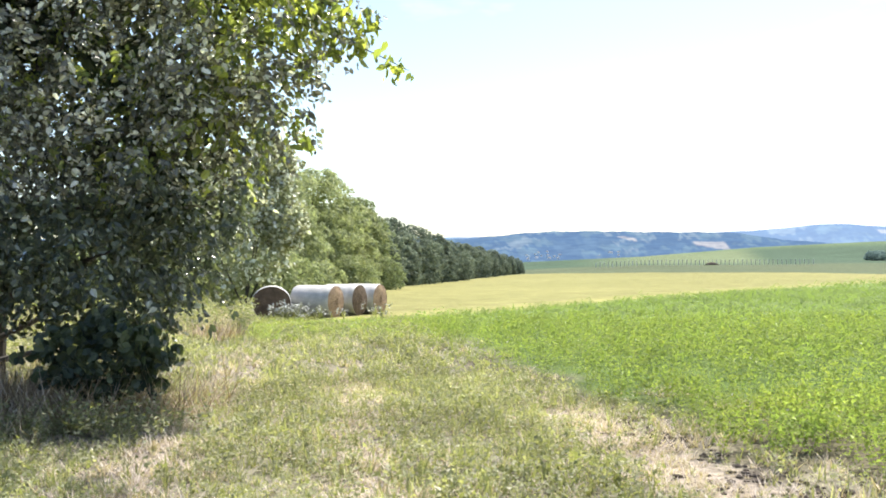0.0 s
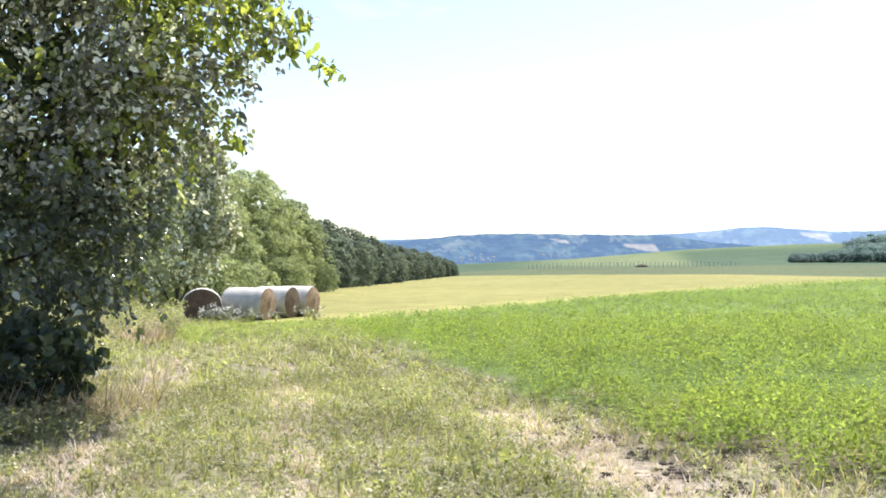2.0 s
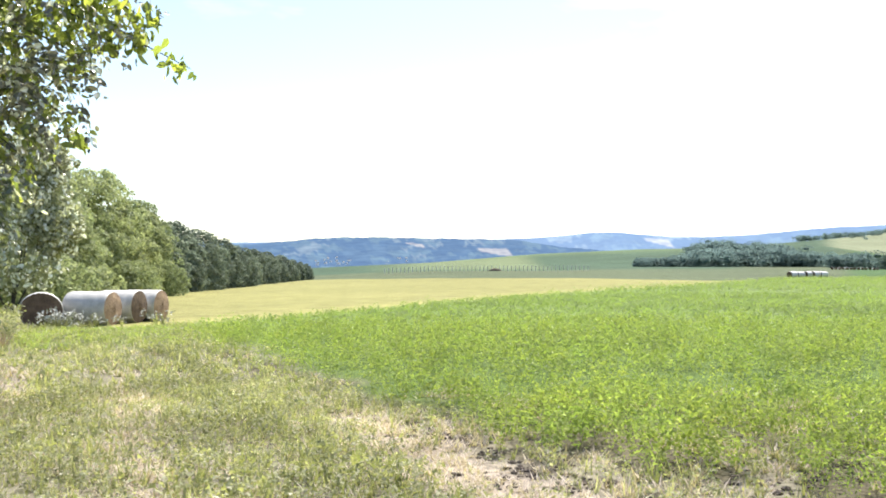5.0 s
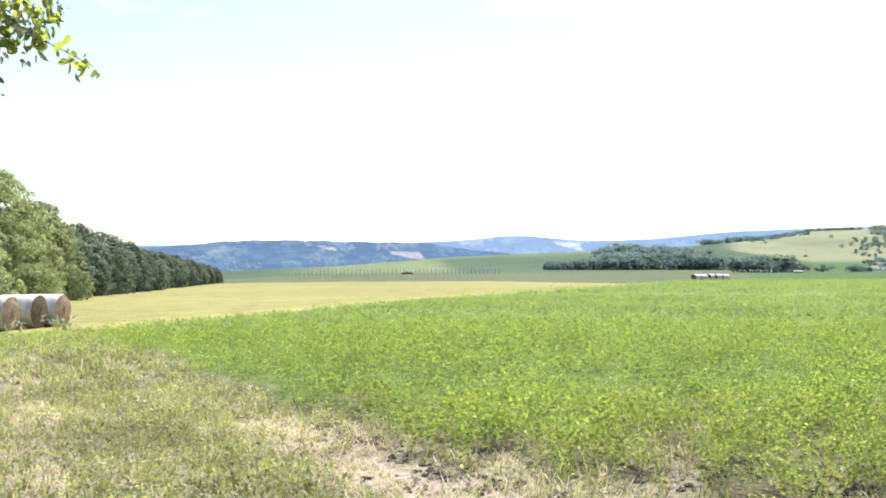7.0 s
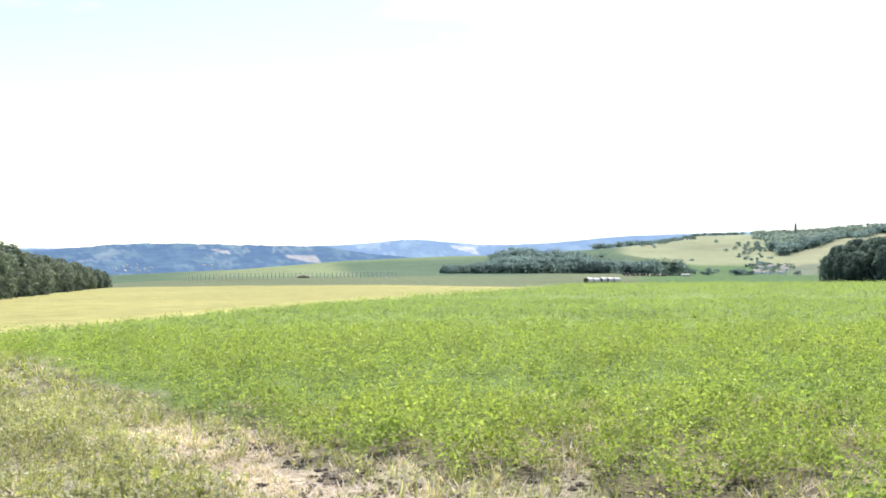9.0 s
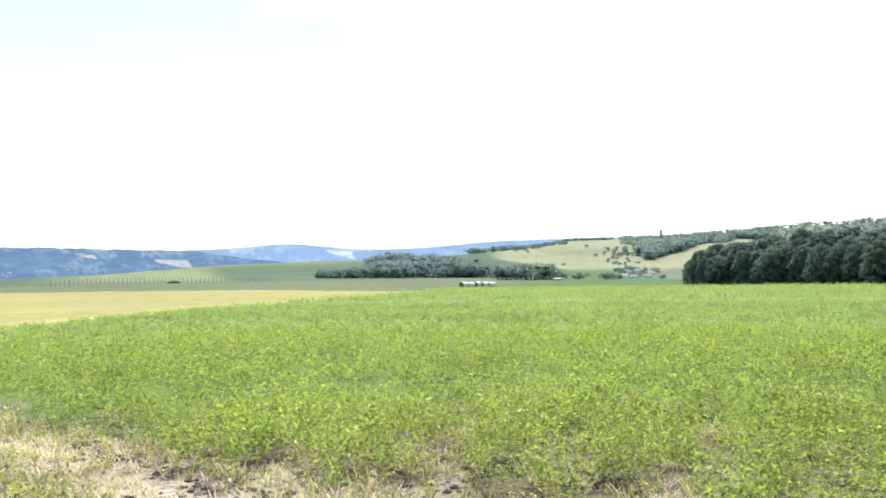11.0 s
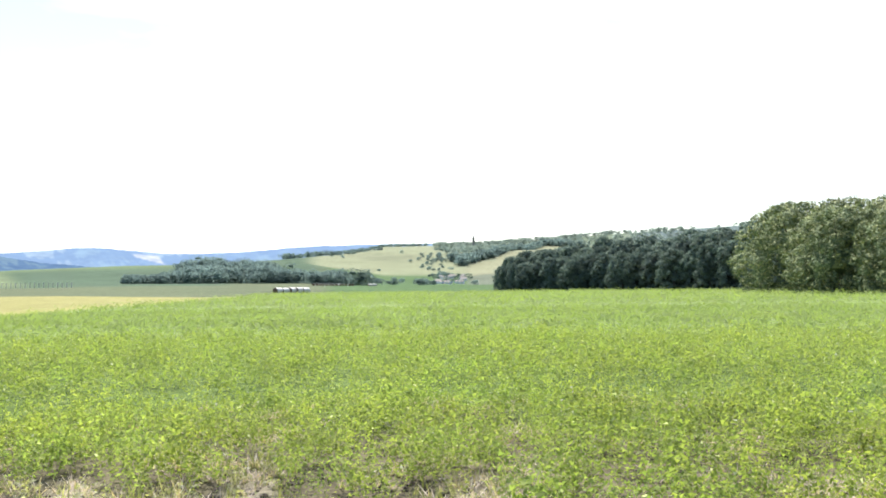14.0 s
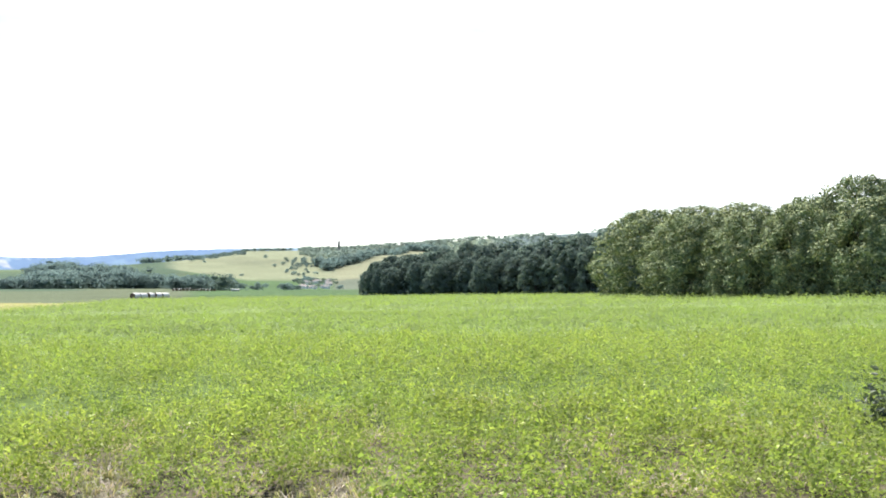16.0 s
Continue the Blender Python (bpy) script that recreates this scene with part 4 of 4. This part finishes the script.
far_wood("hedgerow_trees", "loose hedgerow trees along the top of the pale hill field", 84, spots, HAZY_LEAF, 5.5, 1.0, 60)
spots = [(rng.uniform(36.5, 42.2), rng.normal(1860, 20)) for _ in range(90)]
far_wood("skyline_trees", "pale hazy trees along the skyline of the hill", 85, spots, HAZY_LEAF, 6.0, 1.4, 44)
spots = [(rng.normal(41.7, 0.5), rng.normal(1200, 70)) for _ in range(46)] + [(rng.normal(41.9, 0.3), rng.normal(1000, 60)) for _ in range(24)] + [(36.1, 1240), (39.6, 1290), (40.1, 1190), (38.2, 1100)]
far_wood("orchard_trees", "scattered small trees and bushes above the village", 82, spots, HAZY_LEAF, 3.6, 0.8, 60)
spots = [(41.9, 1390), (41.95, 1395), (37.15, 590), (37.3, 592)]
far_wood("field_trees", "large round dark trees standing alone", 86, spots, DARK_LEAF, 9.5, 0.8, 260)
spots = [(36.8, 612), (37.9, 640), (38.3, 640), (39.0, 660), (39.3, 660), (40.6, 640), (40.75, 640), (41.4, 680), (43.9, 720), (41.0, 650)]
far_wood("field_trees", "single dark trees beyond the crop", 81, spots, HAZY_LEAF, 5.2, 0.6, 240)


spots = [(rng.uniform(41.4, 43.7), rng.uniform(760, 1030)) for _ in range(26)]
far_wood("village_trees", "small dark trees among the village houses", 87, spots, DARK_LEAF, 3.4, 0.5, 90)


# ---- village, tower and trellis ----
def house(label, w, d, wall_h, roof_h):
    home = new("house")
    bm = bmesh.new()
    for sx in (-1, 1):
        bmesh.ops.create_cube(bm, size=1, matrix=Matrix.Translation((sx * (w / 2 - 0.15), 0, wall_h / 2 - 1)) @ Matrix.Diagonal((0.3, d, wall_h + 2, 1)))
    for sy in (-1, 1):
        bmesh.ops.create_cube(bm, size=1, matrix=Matrix.Translation((0, sy * (d / 2 - 0.15), wall_h / 2 - 1)) @ Matrix.Diagonal((w - 0.6, 0.3, wall_h + 2, 1)))
        a = [bm.verts.new(c) for c in ((-w / 2, sy * (d / 2 - 0.1), wall_h), (w / 2, sy * (d / 2 - 0.1), wall_h), (0, sy * (d / 2 - 0.1), wall_h + roof_h))]
        bm.faces.new(a)
    part("wall", bm, WALL, home, "pale rendered wall")
    bm = bmesh.new()
    for sx in (-1, 1):
        q = [(sx * (w / 2 + 0.4), -d / 2 - 0.4, wall_h - 0.3), (sx * (w / 2 + 0.4), d / 2 + 0.4, wall_h - 0.3), (0, d / 2 + 0.4, wall_h + roof_h), (0, -d / 2 - 0.4, wall_h + roof_h)]
        low, high = [bm.verts.new(c) for c in q], [bm.verts.new((c[0], c[1], c[2] + 0.25)) for c in q]
        bm.faces.new(low[::-1]), bm.faces.new(high)
        for i in range(4):
            bm.faces.new((low[i], low[(i + 1) % 4], high[(i + 1) % 4], high[i]))
    bmesh.ops.recalc_face_normals(bm, faces=bm.faces)
    roof = part("roof", bm, ROOF, home, "red-brown tiled roof")
    bm = bmesh.new()
    bmesh.ops.create_cube(bm, size=1, matrix=Matrix.Translation((w * 0.2, d * 0.2, wall_h + roof_h * 0.8)) @ Matrix.Diagonal((0.7, 0.7, 2.0, 1)))
    part("chimney", bm, ROOF, roof)
    for sy in (-1, 1):
        for k in (-0.25, 0.25):
            bm = bmesh.new()
            bmesh.ops.create_cube(bm, size=1, matrix=Matrix.Translation((k * w, sy * d / 2, wall_h * 0.5)) @ Matrix.Diagonal((1.1, 0.12, 1.4, 1)))
            part("window", bm, STONE, home, "dark window")
    return tagged(home, label, "house", "village houses")


def village():
    rng = np.random.default_rng(90)
    kinds = [house("small pale village house with a red-brown roof", 7, 10, 4.4, 2.2), house("long pale village house with a tiled roof", 8, 15, 4.6, 2.4)]
    for i in range(34):
        h = rng.uniform(41.7, 43.4)
        plant(kinds[i % 2], h, rng.uniform(730, 1010), rng.uniform(0.28, 0.42), rng.uniform(0, 180))
    for i in range(18):                                   # a hamlet at the foot of the blue hills
        h = rng.uniform(4.9, 7.4) if i < 13 else rng.uniform(8.5, 11.5)
        r = rng.uniform(2190, 2330)
        up = -0.15 + (1.75 + 0.15) * float(ease((r - 2000) / 900, 0, 0.85))
        plant(kinds[i % 2], h, r, rng.uniform(0.42, 0.6), rng.uniform(0, 180), z=1.5 + r * math.tan(radians(up)))
    for k in kinds:
        for o in (k, *k.children_recursive):
            bpy.data.objects.remove(o, do_unlink=True)


village()


def tower():
    x, y = at_polar(43.83, 1640)
    t = new("tower")
    t.location = (x, y, float(ground(x, y)))
    bm = bmesh.new()
    tube(bm, [(0, 0, -2), (0, 0, 16), (0, 0, 17), (0, 0, 17.5)], [2.2, 1.9, 2.4, 2.2], 12)
    part("shaft", bm, STONE, t, "grey stone shaft")
    bm = bmesh.new()
    tube(bm, [(0, 0, 17.5), (0, 0, 22)], [2.0, 0.2], 12)
    part("cap", bm, STONE, t)
    tagged(t, "slim grey lookout tower on the wooded hill", "tower")


tower()


def heap():
    """A long low mound of dung and straw."""
    rng = np.random.default_rng(6)
    x, y = at_polar(15.55, 425)
    az, ks = np.linspace(0, 2 * np.pi, 28, endpoint=False), np.linspace(1, 0, 8)
    V = [[(math.cos(a) * 3.4 * k * rng.uniform(0.94, 1.06) + x, math.sin(a) * 1.3 * k + y, float(ground(x, y)) - 0.2 + 1.3 * (1 - k * k) ** 0.7 * rng.uniform(0.9, 1.1)) for a in az] for k in ks]
    V = np.array(V)
    i = np.arange(7)[:, None] * 28 + np.arange(28)[None, :]
    j = np.arange(7)[:, None] * 28 + (np.arange(28)[None, :] + 1) % 28
    ob = mesh_of("dung_heap", V.reshape(-1, 3), np.stack([i, j, j + 28, i + 28], -1).reshape(-1, 4), SOIL, smooth=True)
    tagged(ob, "long low dark heap beside the trellis posts", "heap")


heap()


def trellis():
    fence = new("trellis_fence")
    x0, y0 = at_polar(15, 430)
    fence.location = (x0, y0, float(ground(x0, y0)))
    rng = np.random.default_rng(4)
    bm = bmesh.new()
    tube(bm, [(0, 0, -0.4), (0, 0, 2.25), (0, 0, 2.3)], [0.15, 0.14, 0.09], 6)
    me = None
    tops = []
    for i in range(52):
        h = 9.0 + i * 0.235
        r = float(np.interp(h, [9, 15, 21.5], [405, 440, 462]))
        x, y = at_polar(h, r)
        at = Vector((x - x0, y - y0, float(ground(x, y)) - fence.location.z))
        if me is None:
            ob = part("post", bm, POST, fence, "grey wooden trellis post")
            me = ob.data
        else:
            ob = new("post", me)
            ob.parent = fence
        lean = rng.normal(size=2) * 1.5
        ob.matrix_basis = pose(*at, *lean, 0)
        tops.append(at + Vector((0, 0, 2.1)))
    bm = bmesh.new()
    tube(bm, tops, [0.012] * len(tops), 4)
    part("wire", bm, POST, fence, "thin trellis wire")
    tagged(fence, "row of grey vineyard posts with wire across the valley", "fence")


trellis()


# ---- bales ----
def hay_bale(label, radius=0.6, width=1.5, wrap=NET, ends=HAY_END):
    bale = new("hay_bale")
    bm = bmesh.new()
    segs, rings = 40, [-0.5, -0.485, -0.44, -0.2, 0.0, 0.2, 0.44, 0.485, 0.5]
    rad = [0.965, 0.985, 1.0, 1.0, 1.005, 1.0, 1.0, 0.985, 0.965]
    rng = np.random.default_rng(3)
    loops = []
    for q, k in zip(rings, rad):
        loops.append([bm.verts.new((q * width, math.cos(a) * radius * k * (1 + 0.008 * math.sin(3 * a)), radius * 0.97 + math.sin(a) * radius * k * (0.97 if math.sin(a) > -0.8 else 0.94)))
                      for a in (2 * math.pi * j / segs for j in range(segs))])
    for a, b in zip(loops, loops[1:]):
        for j in range(segs):
            f = bm.faces.new((a[j], a[(j + 1) % segs], b[(j + 1) % segs], b[j]))
            f.smooth = True
    part("net_wrap", bm, wrap, bale, "grey-white net wrap")
    for sgn in (-1, 1):
        bm = bmesh.new()
        prev = None
        for k in np.linspace(0.965, 0.06, 9):
            bulge = 0.5 + 0.03 * (1 - k * k)
            ring = [bm.verts.new((sgn * bulge * width + rng.uniform(-0.008, 0.008), math.cos(a) * radius * k, radius * 0.97 + math.sin(a) * radius * k * 0.97))
                    for a in (2 * math.pi * j / segs for j in range(segs))]
            if prev:
                for j in range(segs):
                    bm.faces.new((prev[j], prev[(j + 1) % segs], ring[(j + 1) % segs], ring[j]))
            prev = ring
        bm.faces.new(prev)
        bmesh.ops.recalc_face_normals(bm, faces=bm.faces)
        part("straw_end", bm, ends, bale, "brown straw end")
    return tagged(bale, label, "hay bale", "round bales")


def set_bale(proto, x, y, turn, s=1.0):
    m = Matrix.Translation((x, y, float(ground(x, y)) - 0.02)) @ Matrix.Rotation(radians(turn), 4, "Z") @ Matrix.Diagonal((s, s, s, 1))
    return copy_thing(proto, m)


bale = hay_bale("weathered round hay bale in grey net wrap")
for k in range(3):
    one = set_bale(bale, -4.21 + 0.65 * k - 0.15 * (k == 0), 33.4 + 1.12 * k, -23, 0.97)
    one.scale.x = 1.0 if k == 0 else 0.88
    if k == 1:
        one["label"] = "round hay bale with darkened ends in the row"
        for o in one.children:
            if o.name.startswith("straw_end"):
                o.data = o.data.copy()
                o.data.materials[0] = SHADED_HAY
sunk = set_bale(bale, -5.83, 32.85, 100)
sunk["label"] = "old sagging hay bale, shade put into its dark end"
sunk.scale = (0.65, 1.1, 1.0)
for o in sunk.children:
    if o.name.startswith("straw_end"):
        o.data = o.data.copy()
        o.data.materials[0] = SHADED_HAY
# Dark ends stand for the shaded fronts of the backlit bales.
wrapped = hay_bale("round bale in white wrap beyond the crop", wrap=WHITE_WRAP, ends=SHADED_HAY)
for i in range(5):
    set_bale(wrapped, *at_polar(32.35 + i * 0.395, 170 + i * 1.0), (20, 10, 26)[i % 3], (0.98, 0.94, 1.0)[i % 3])
for i in range(13):
    set_bale(wrapped, *at_polar(34.4 + i * 0.19, 420 + i * 1.2), 52 + 5 * (i % 3))
for i in range(3):
    set_bale(bale, *at_polar(37.7 + i * 0.15, 425), -30)
for o in (bale, *bale.children_recursive, wrapped, *wrapped.children_recursive):
    bpy.data.objects.remove(o, do_unlink=True)


# ---- the tree beside the camera ----
def broad_leaves(rng, at, size, droop=0.5, slim=0.72, axis=None, face=None):
    """Rounded pointed leaves folded along the midrib: two faces a leaf."""
    n = len(at)
    if axis is None:
        axis = rng.normal(size=(n, 3))
        axis[:, 2] -= droop
    axis = axis / np.linalg.norm(axis, axis=1)[:, None]
    side = np.cross(axis, rng.normal(size=(n, 3)) if face is None else face)
    side /= np.linalg.norm(side, axis=1)[:, None] + 1e-9
    up = np.cross(side, axis)
    s = (size * np.ones(n))[:, None]
    v = np.empty((n, 6, 3), np.float32)
    for k, (f, w, lift) in enumerate(((-0.5, 0, 0), (-0.2, 0.5, 0.1), (0.2, 0.42, 0.09), (0.55, 0, -0.06), (0.2, -0.42, 0.09), (-0.2, -0.5, 0.1))):
        v[:, k] = at + axis * s * f + side * s * slim * w + up * s * lift
    i = np.arange(n)[:, None] * 6
    q = np.concatenate([i + np.array([[0, 1, 2, 3]]), i + np.array([[0, 3, 4, 5]])])
    return v.reshape(-1, 3), q


def sprays(rng, lobe, count, leaves=18):
    """Leafy twigs over a lobe of the crown, hanging outwards: places, axes and faces of their leaves."""
    cx, cy, cz, rx, ry, rz = lobe
    d = rng.normal(size=(count, 3))
    d /= np.linalg.norm(d, axis=1)[:, None]
    at = np.array([cx, cy, cz]) + d * (0.58 + 0.44 * rng.uniform(0, 1, count) ** 0.6)[:, None] * np.array([rx, ry, rz])
    way = d * 0.8 + rng.normal(size=(count, 3)) * 0.4 + np.array([0, 0, -0.45])
    way /= np.linalg.norm(way, axis=1)[:, None]
    side = np.cross(way, np.array([0, 0, 1.0]) + rng.normal(size=(count, 3)) * 0.2)
    side /= np.linalg.norm(side, axis=1)[:, None]
    t = np.linspace(0.05, 1, leaves)
    flip = np.where(np.arange(leaves) % 2, 1.0, -1.0)
    length = rng.uniform(0.25, 0.6, count)
    p = at[:, None] + way[:, None] * (length[:, None] * t)[..., None] + side[:, None] * (flip * 0.05)[None, :, None]
    p[..., 2] -= 0.12 * t * t
    p += rng.normal(size=p.shape) * 0.025
    axis = way[:, None] * 0.6 + side[:, None] * (flip * 0.7)[None, :, None] + rng.normal(size=p.shape) * 0.35 + np.array([0, 0, -0.35])
    face = d[:, None] * 0.6 + np.array([0, 0, 0.25]) + rng.normal(size=p.shape) * 0.9
    return np.stack([p, axis, face], 2).reshape(-1, 3, 3)


def leafy(name, rng, places, size, material, parent, droop=0.5, slim=0.72):
    v, q = broad_leaves(rng, places, size * rng.uniform(0.55, 1.3, len(places)), droop, slim)
    return mesh_of(name, v, q, material, parent)


def lobe_places(rng, lobe, per, inner=0.4):
    cx, cy, cz, rx, ry, rz = lobe
    d = rng.normal(size=(per, 3))
    d /= np.linalg.norm(d, axis=1)[:, None]
    k = inner + (1.05 - inner) * rng.uniform(0, 1, per) ** 0.6
    k *= 1 + 0.2 * np.sin(d[:, 0] * 7 + cx * 3) * np.sin(d[:, 2] * 8 + cy * 2)
    at = np.array([cx, cy, cz]) + d * k[:, None] * np.array([rx, ry, rz])
    gaps = blotch(at[:, 0] + at[:, 1], at[:, 2], 6.0, cx)
    return at[gaps > 0.38]


def bough(rng, a, b, sag, leaves, spread):
    """Places for leaves along a drooping bough, and its centre line."""
    f = np.linspace(0, 1, 8)[:, None]
    line = np.array(a) * (1 - f) + np.array(b) * f
    line[:, 2] += sag * np.sin(f[:, 0] * np.pi)
    t = 0.1 + 0.9 * rng.uniform(0, 1, leaves) ** 1.7
    on = np.stack([np.interp(t, f[:, 0], line[:, i]) for i in range(3)], -1)
    on += rng.normal(size=(leaves, 3)) * spread * (1.25 - t)[:, None]
    on[:, 2] -= 0.05
    return line, on


def near_tree():
    rng = np.random.default_rng(21)
    tree = new("tree")
    tree.location = (-5.9, 12.3, float(ground(-5.9, 12.3)))
    base = np.array(tree.location)
    # Lobes at y 9.0 and 9.6 are unseen, added overhead to shade the verge.
    lobes = [(-4.5, 11.6, 4.3, 2.2, 1.8, 1.7), (-5.2, 12, 7.0, 2.2, 2.0, 1.8), (-3.1, 11.4, 2.8, 1.0, 1.0, 1.0), (-3.6, 11.0, 1.7, 1.0, 0.9, 0.9),
             (-4.4, 10.9, 1.6, 1.2, 0.9, 0.6), (-6.3, 11, 2.6, 1.6, 1.4, 1.8), (-3.5, 10.0, 0.5, 0.72, 0.55, 0.45),
             (-2.15, 11.3, 4.55, 1.1, 0.9, 0.85), (-2.75, 11.3, 3.6, 0.8, 0.8, 0.6), (-3.4, 11.3, 5.9, 1.5, 1.4, 1.1), (-5.6, 10.9, 3.2, 1.3, 1.0, 1.3), (-5.8, 12.6, 4.6, 1.9, 1.4, 1.6), (-3.9, 12.4, 3.6, 1.5, 1.0, 1.8), (-3.7, 12.3, 2.4, 1.1, 0.8, 1.1), (-5.4, 10.4, 1.75, 1.3, 0.7, 0.6), (-4.0, 11.4, 1.0, 0.7, 0.8, 0.7), (-6.6, 12.2, 6.2, 2.0, 1.6, 2.0), (-7.3, 12.8, 1.7, 1.2, 0.8, 1.4), (-0.9, 9.0, 5.5, 0.9, 0.8, 0.5), (-2.4, 9.6, 5.6, 1.0, 0.9, 0.6), (-4.6, 12.6, 5.6, 2.0, 1.2, 1.6), (-5.3, 10.8, 2.3, 1.2, 0.8, 1.4), (-2.1, 11.3, 3.35, 0.55, 0.5, 0.5)]
    bm = bmesh.new()
    tube(bm, [(0, 0.5, -0.3), (0.1, 0.4, 1.5), (-0.1, 0.3, 3.5), (0, 0.3, 6.5)], [0.10, 0.08, 0.06, 0.02], 9)
    part("trunk", bm, BARK, tree, "dark bark trunk")
    P, B, N = [], [], []
    for c in lobes:
        q = np.array(c[:3]) - base
        bm = bmesh.new()
        # The unseen lobes' limbs start high in the crown, out of view.
        root = np.array([0, 0.4, max(0.2, q[2] * 0.55)]) if c[1] > 9.7 else np.array([-4.4, 11.6, 7.0]) - base
        mid = (root + q) * 0.5 + np.array([0, 0.1, 0.12])
        tube(bm, [tuple(root), tuple(mid), tuple(q)], [0.045, 0.03, 0.01], 6)
        part("limb", bm, BARK, tree)
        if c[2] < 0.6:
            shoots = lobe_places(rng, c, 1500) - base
            leafy("undergrowth", rng, shoots[shoots[:, 2] > 0.12], 0.115, SHADE_BRAMBLE, tree, 0.7, 0.8)
            continue
        bulk = (c[3] * c[4] * c[5]) ** 0.62
        twigs = sprays(rng, c, int(118 * bulk))
        twigs[:, 0] -= base
        P.append(twigs)
        # Hidden dark leaves in the rear lobes, added to block the sky's light.
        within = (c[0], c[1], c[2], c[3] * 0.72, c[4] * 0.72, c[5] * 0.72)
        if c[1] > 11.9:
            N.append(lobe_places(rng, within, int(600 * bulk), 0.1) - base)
    for a, b, sag, count, spread in (((-2.6, 11.3, 4.5), (-0.41, 11.5, 3.79), 0.12, 200, 0.2), ((-2.7, 11.3, 4.9), (-0.85, 11.4, 4.3), 0.1, 380, 0.27),
                                     ((-2.8, 11.3, 4.2), (-1.45, 11.3, 3.75), 0.12, 120, 0.2), ((-2.9, 11.3, 3.7), (-1.5, 11.3, 2.85), 0.25, 200, 0.2),
                                     ((-2.6, 11.3, 4.6), (-0.9, 11.4, 4.0), 0.15, 260, 0.24), ((-3.2, 11.2, 3.2), (-2.0, 11.2, 2.5), 0.2, 120, 0.2)):
        line, on = bough(rng, a, b, sag, count, spread)
        bm = bmesh.new()
        tube(bm, [tuple(q - base) for q in line], list(np.linspace(0.02, 0.004, len(line))), 5)
        part("bough", bm, BARK, tree)
        B.append(on - base)
    P = np.concatenate(P)
    leafy("bough_foliage", rng, np.concatenate(B), 0.135, SUNLIT_LEAF, tree, 1.2, 0.55)
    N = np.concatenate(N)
    leafy("inner_foliage", rng, N[N[:, 2] > 0.5], 0.17, SHADE_BRAMBLE, tree, 0.6, 0.8)
    P = P[P[:, 0, 2] > 0.1]
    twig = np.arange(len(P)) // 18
    # Some twigs take the sunlit leaf colour, the low ones the shaded.
    sunny = (blotch(twig * 1.7, twig * 0.9, 2.3, 1.0) > 0.72)
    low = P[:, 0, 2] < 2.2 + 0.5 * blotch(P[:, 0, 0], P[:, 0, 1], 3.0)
    sunny &= ~low
    for name, m, material in (("crown", ~sunny & ~low, NEAR_LEAF), ("lower_foliage", low, SHADED_LEAF), ("sunlit_foliage", sunny, SUNLIT_LEAF)):
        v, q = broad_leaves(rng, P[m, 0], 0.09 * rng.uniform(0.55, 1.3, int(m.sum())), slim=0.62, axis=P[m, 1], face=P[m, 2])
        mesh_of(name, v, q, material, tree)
    return tagged(tree, "dark green broadleaf tree overhanging the dry verge", "tree")


near_tree()


def shrub():
    """A shiny-leaved shrub standing free behind the tree."""
    rng = np.random.default_rng(23)
    tree = new("shrub")
    x, y = at_polar(-11.6, 46)
    tree.location = (x, y, float(ground(x, y)))
    base = np.array(tree.location)
    lobes = [(x, y, 2.0, 2.3, 2.0, 1.7), (x + 0.6, y, 4.4, 1.8, 1.8, 1.6), (x + 1.2, y, 6.2, 1.3, 1.3, 1.2), (x - 2.6, y, 4.2, 2.6, 2, 3.0), (x + 1.8, y, 3.2, 1.2, 1.2, 1.3)]
    P = []
    for c in lobes:
        q = np.array(c[:3]) - base
        bm = bmesh.new()
        tube(bm, [(0, 0, -0.1), tuple(q * 0.5 + np.array([0.1, 0, 0])), tuple(q)], [0.05, 0.035, 0.01], 6)
        part("stem", bm, BARK, tree)
        P.append(lobe_places(rng, c, 2600, 0.5) - base)
    P = np.concatenate(P)
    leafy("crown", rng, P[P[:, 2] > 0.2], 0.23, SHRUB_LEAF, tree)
    return tagged(tree, "sunlit shrub with shiny grey-green leaves behind the tree", "shrub")


shrub()
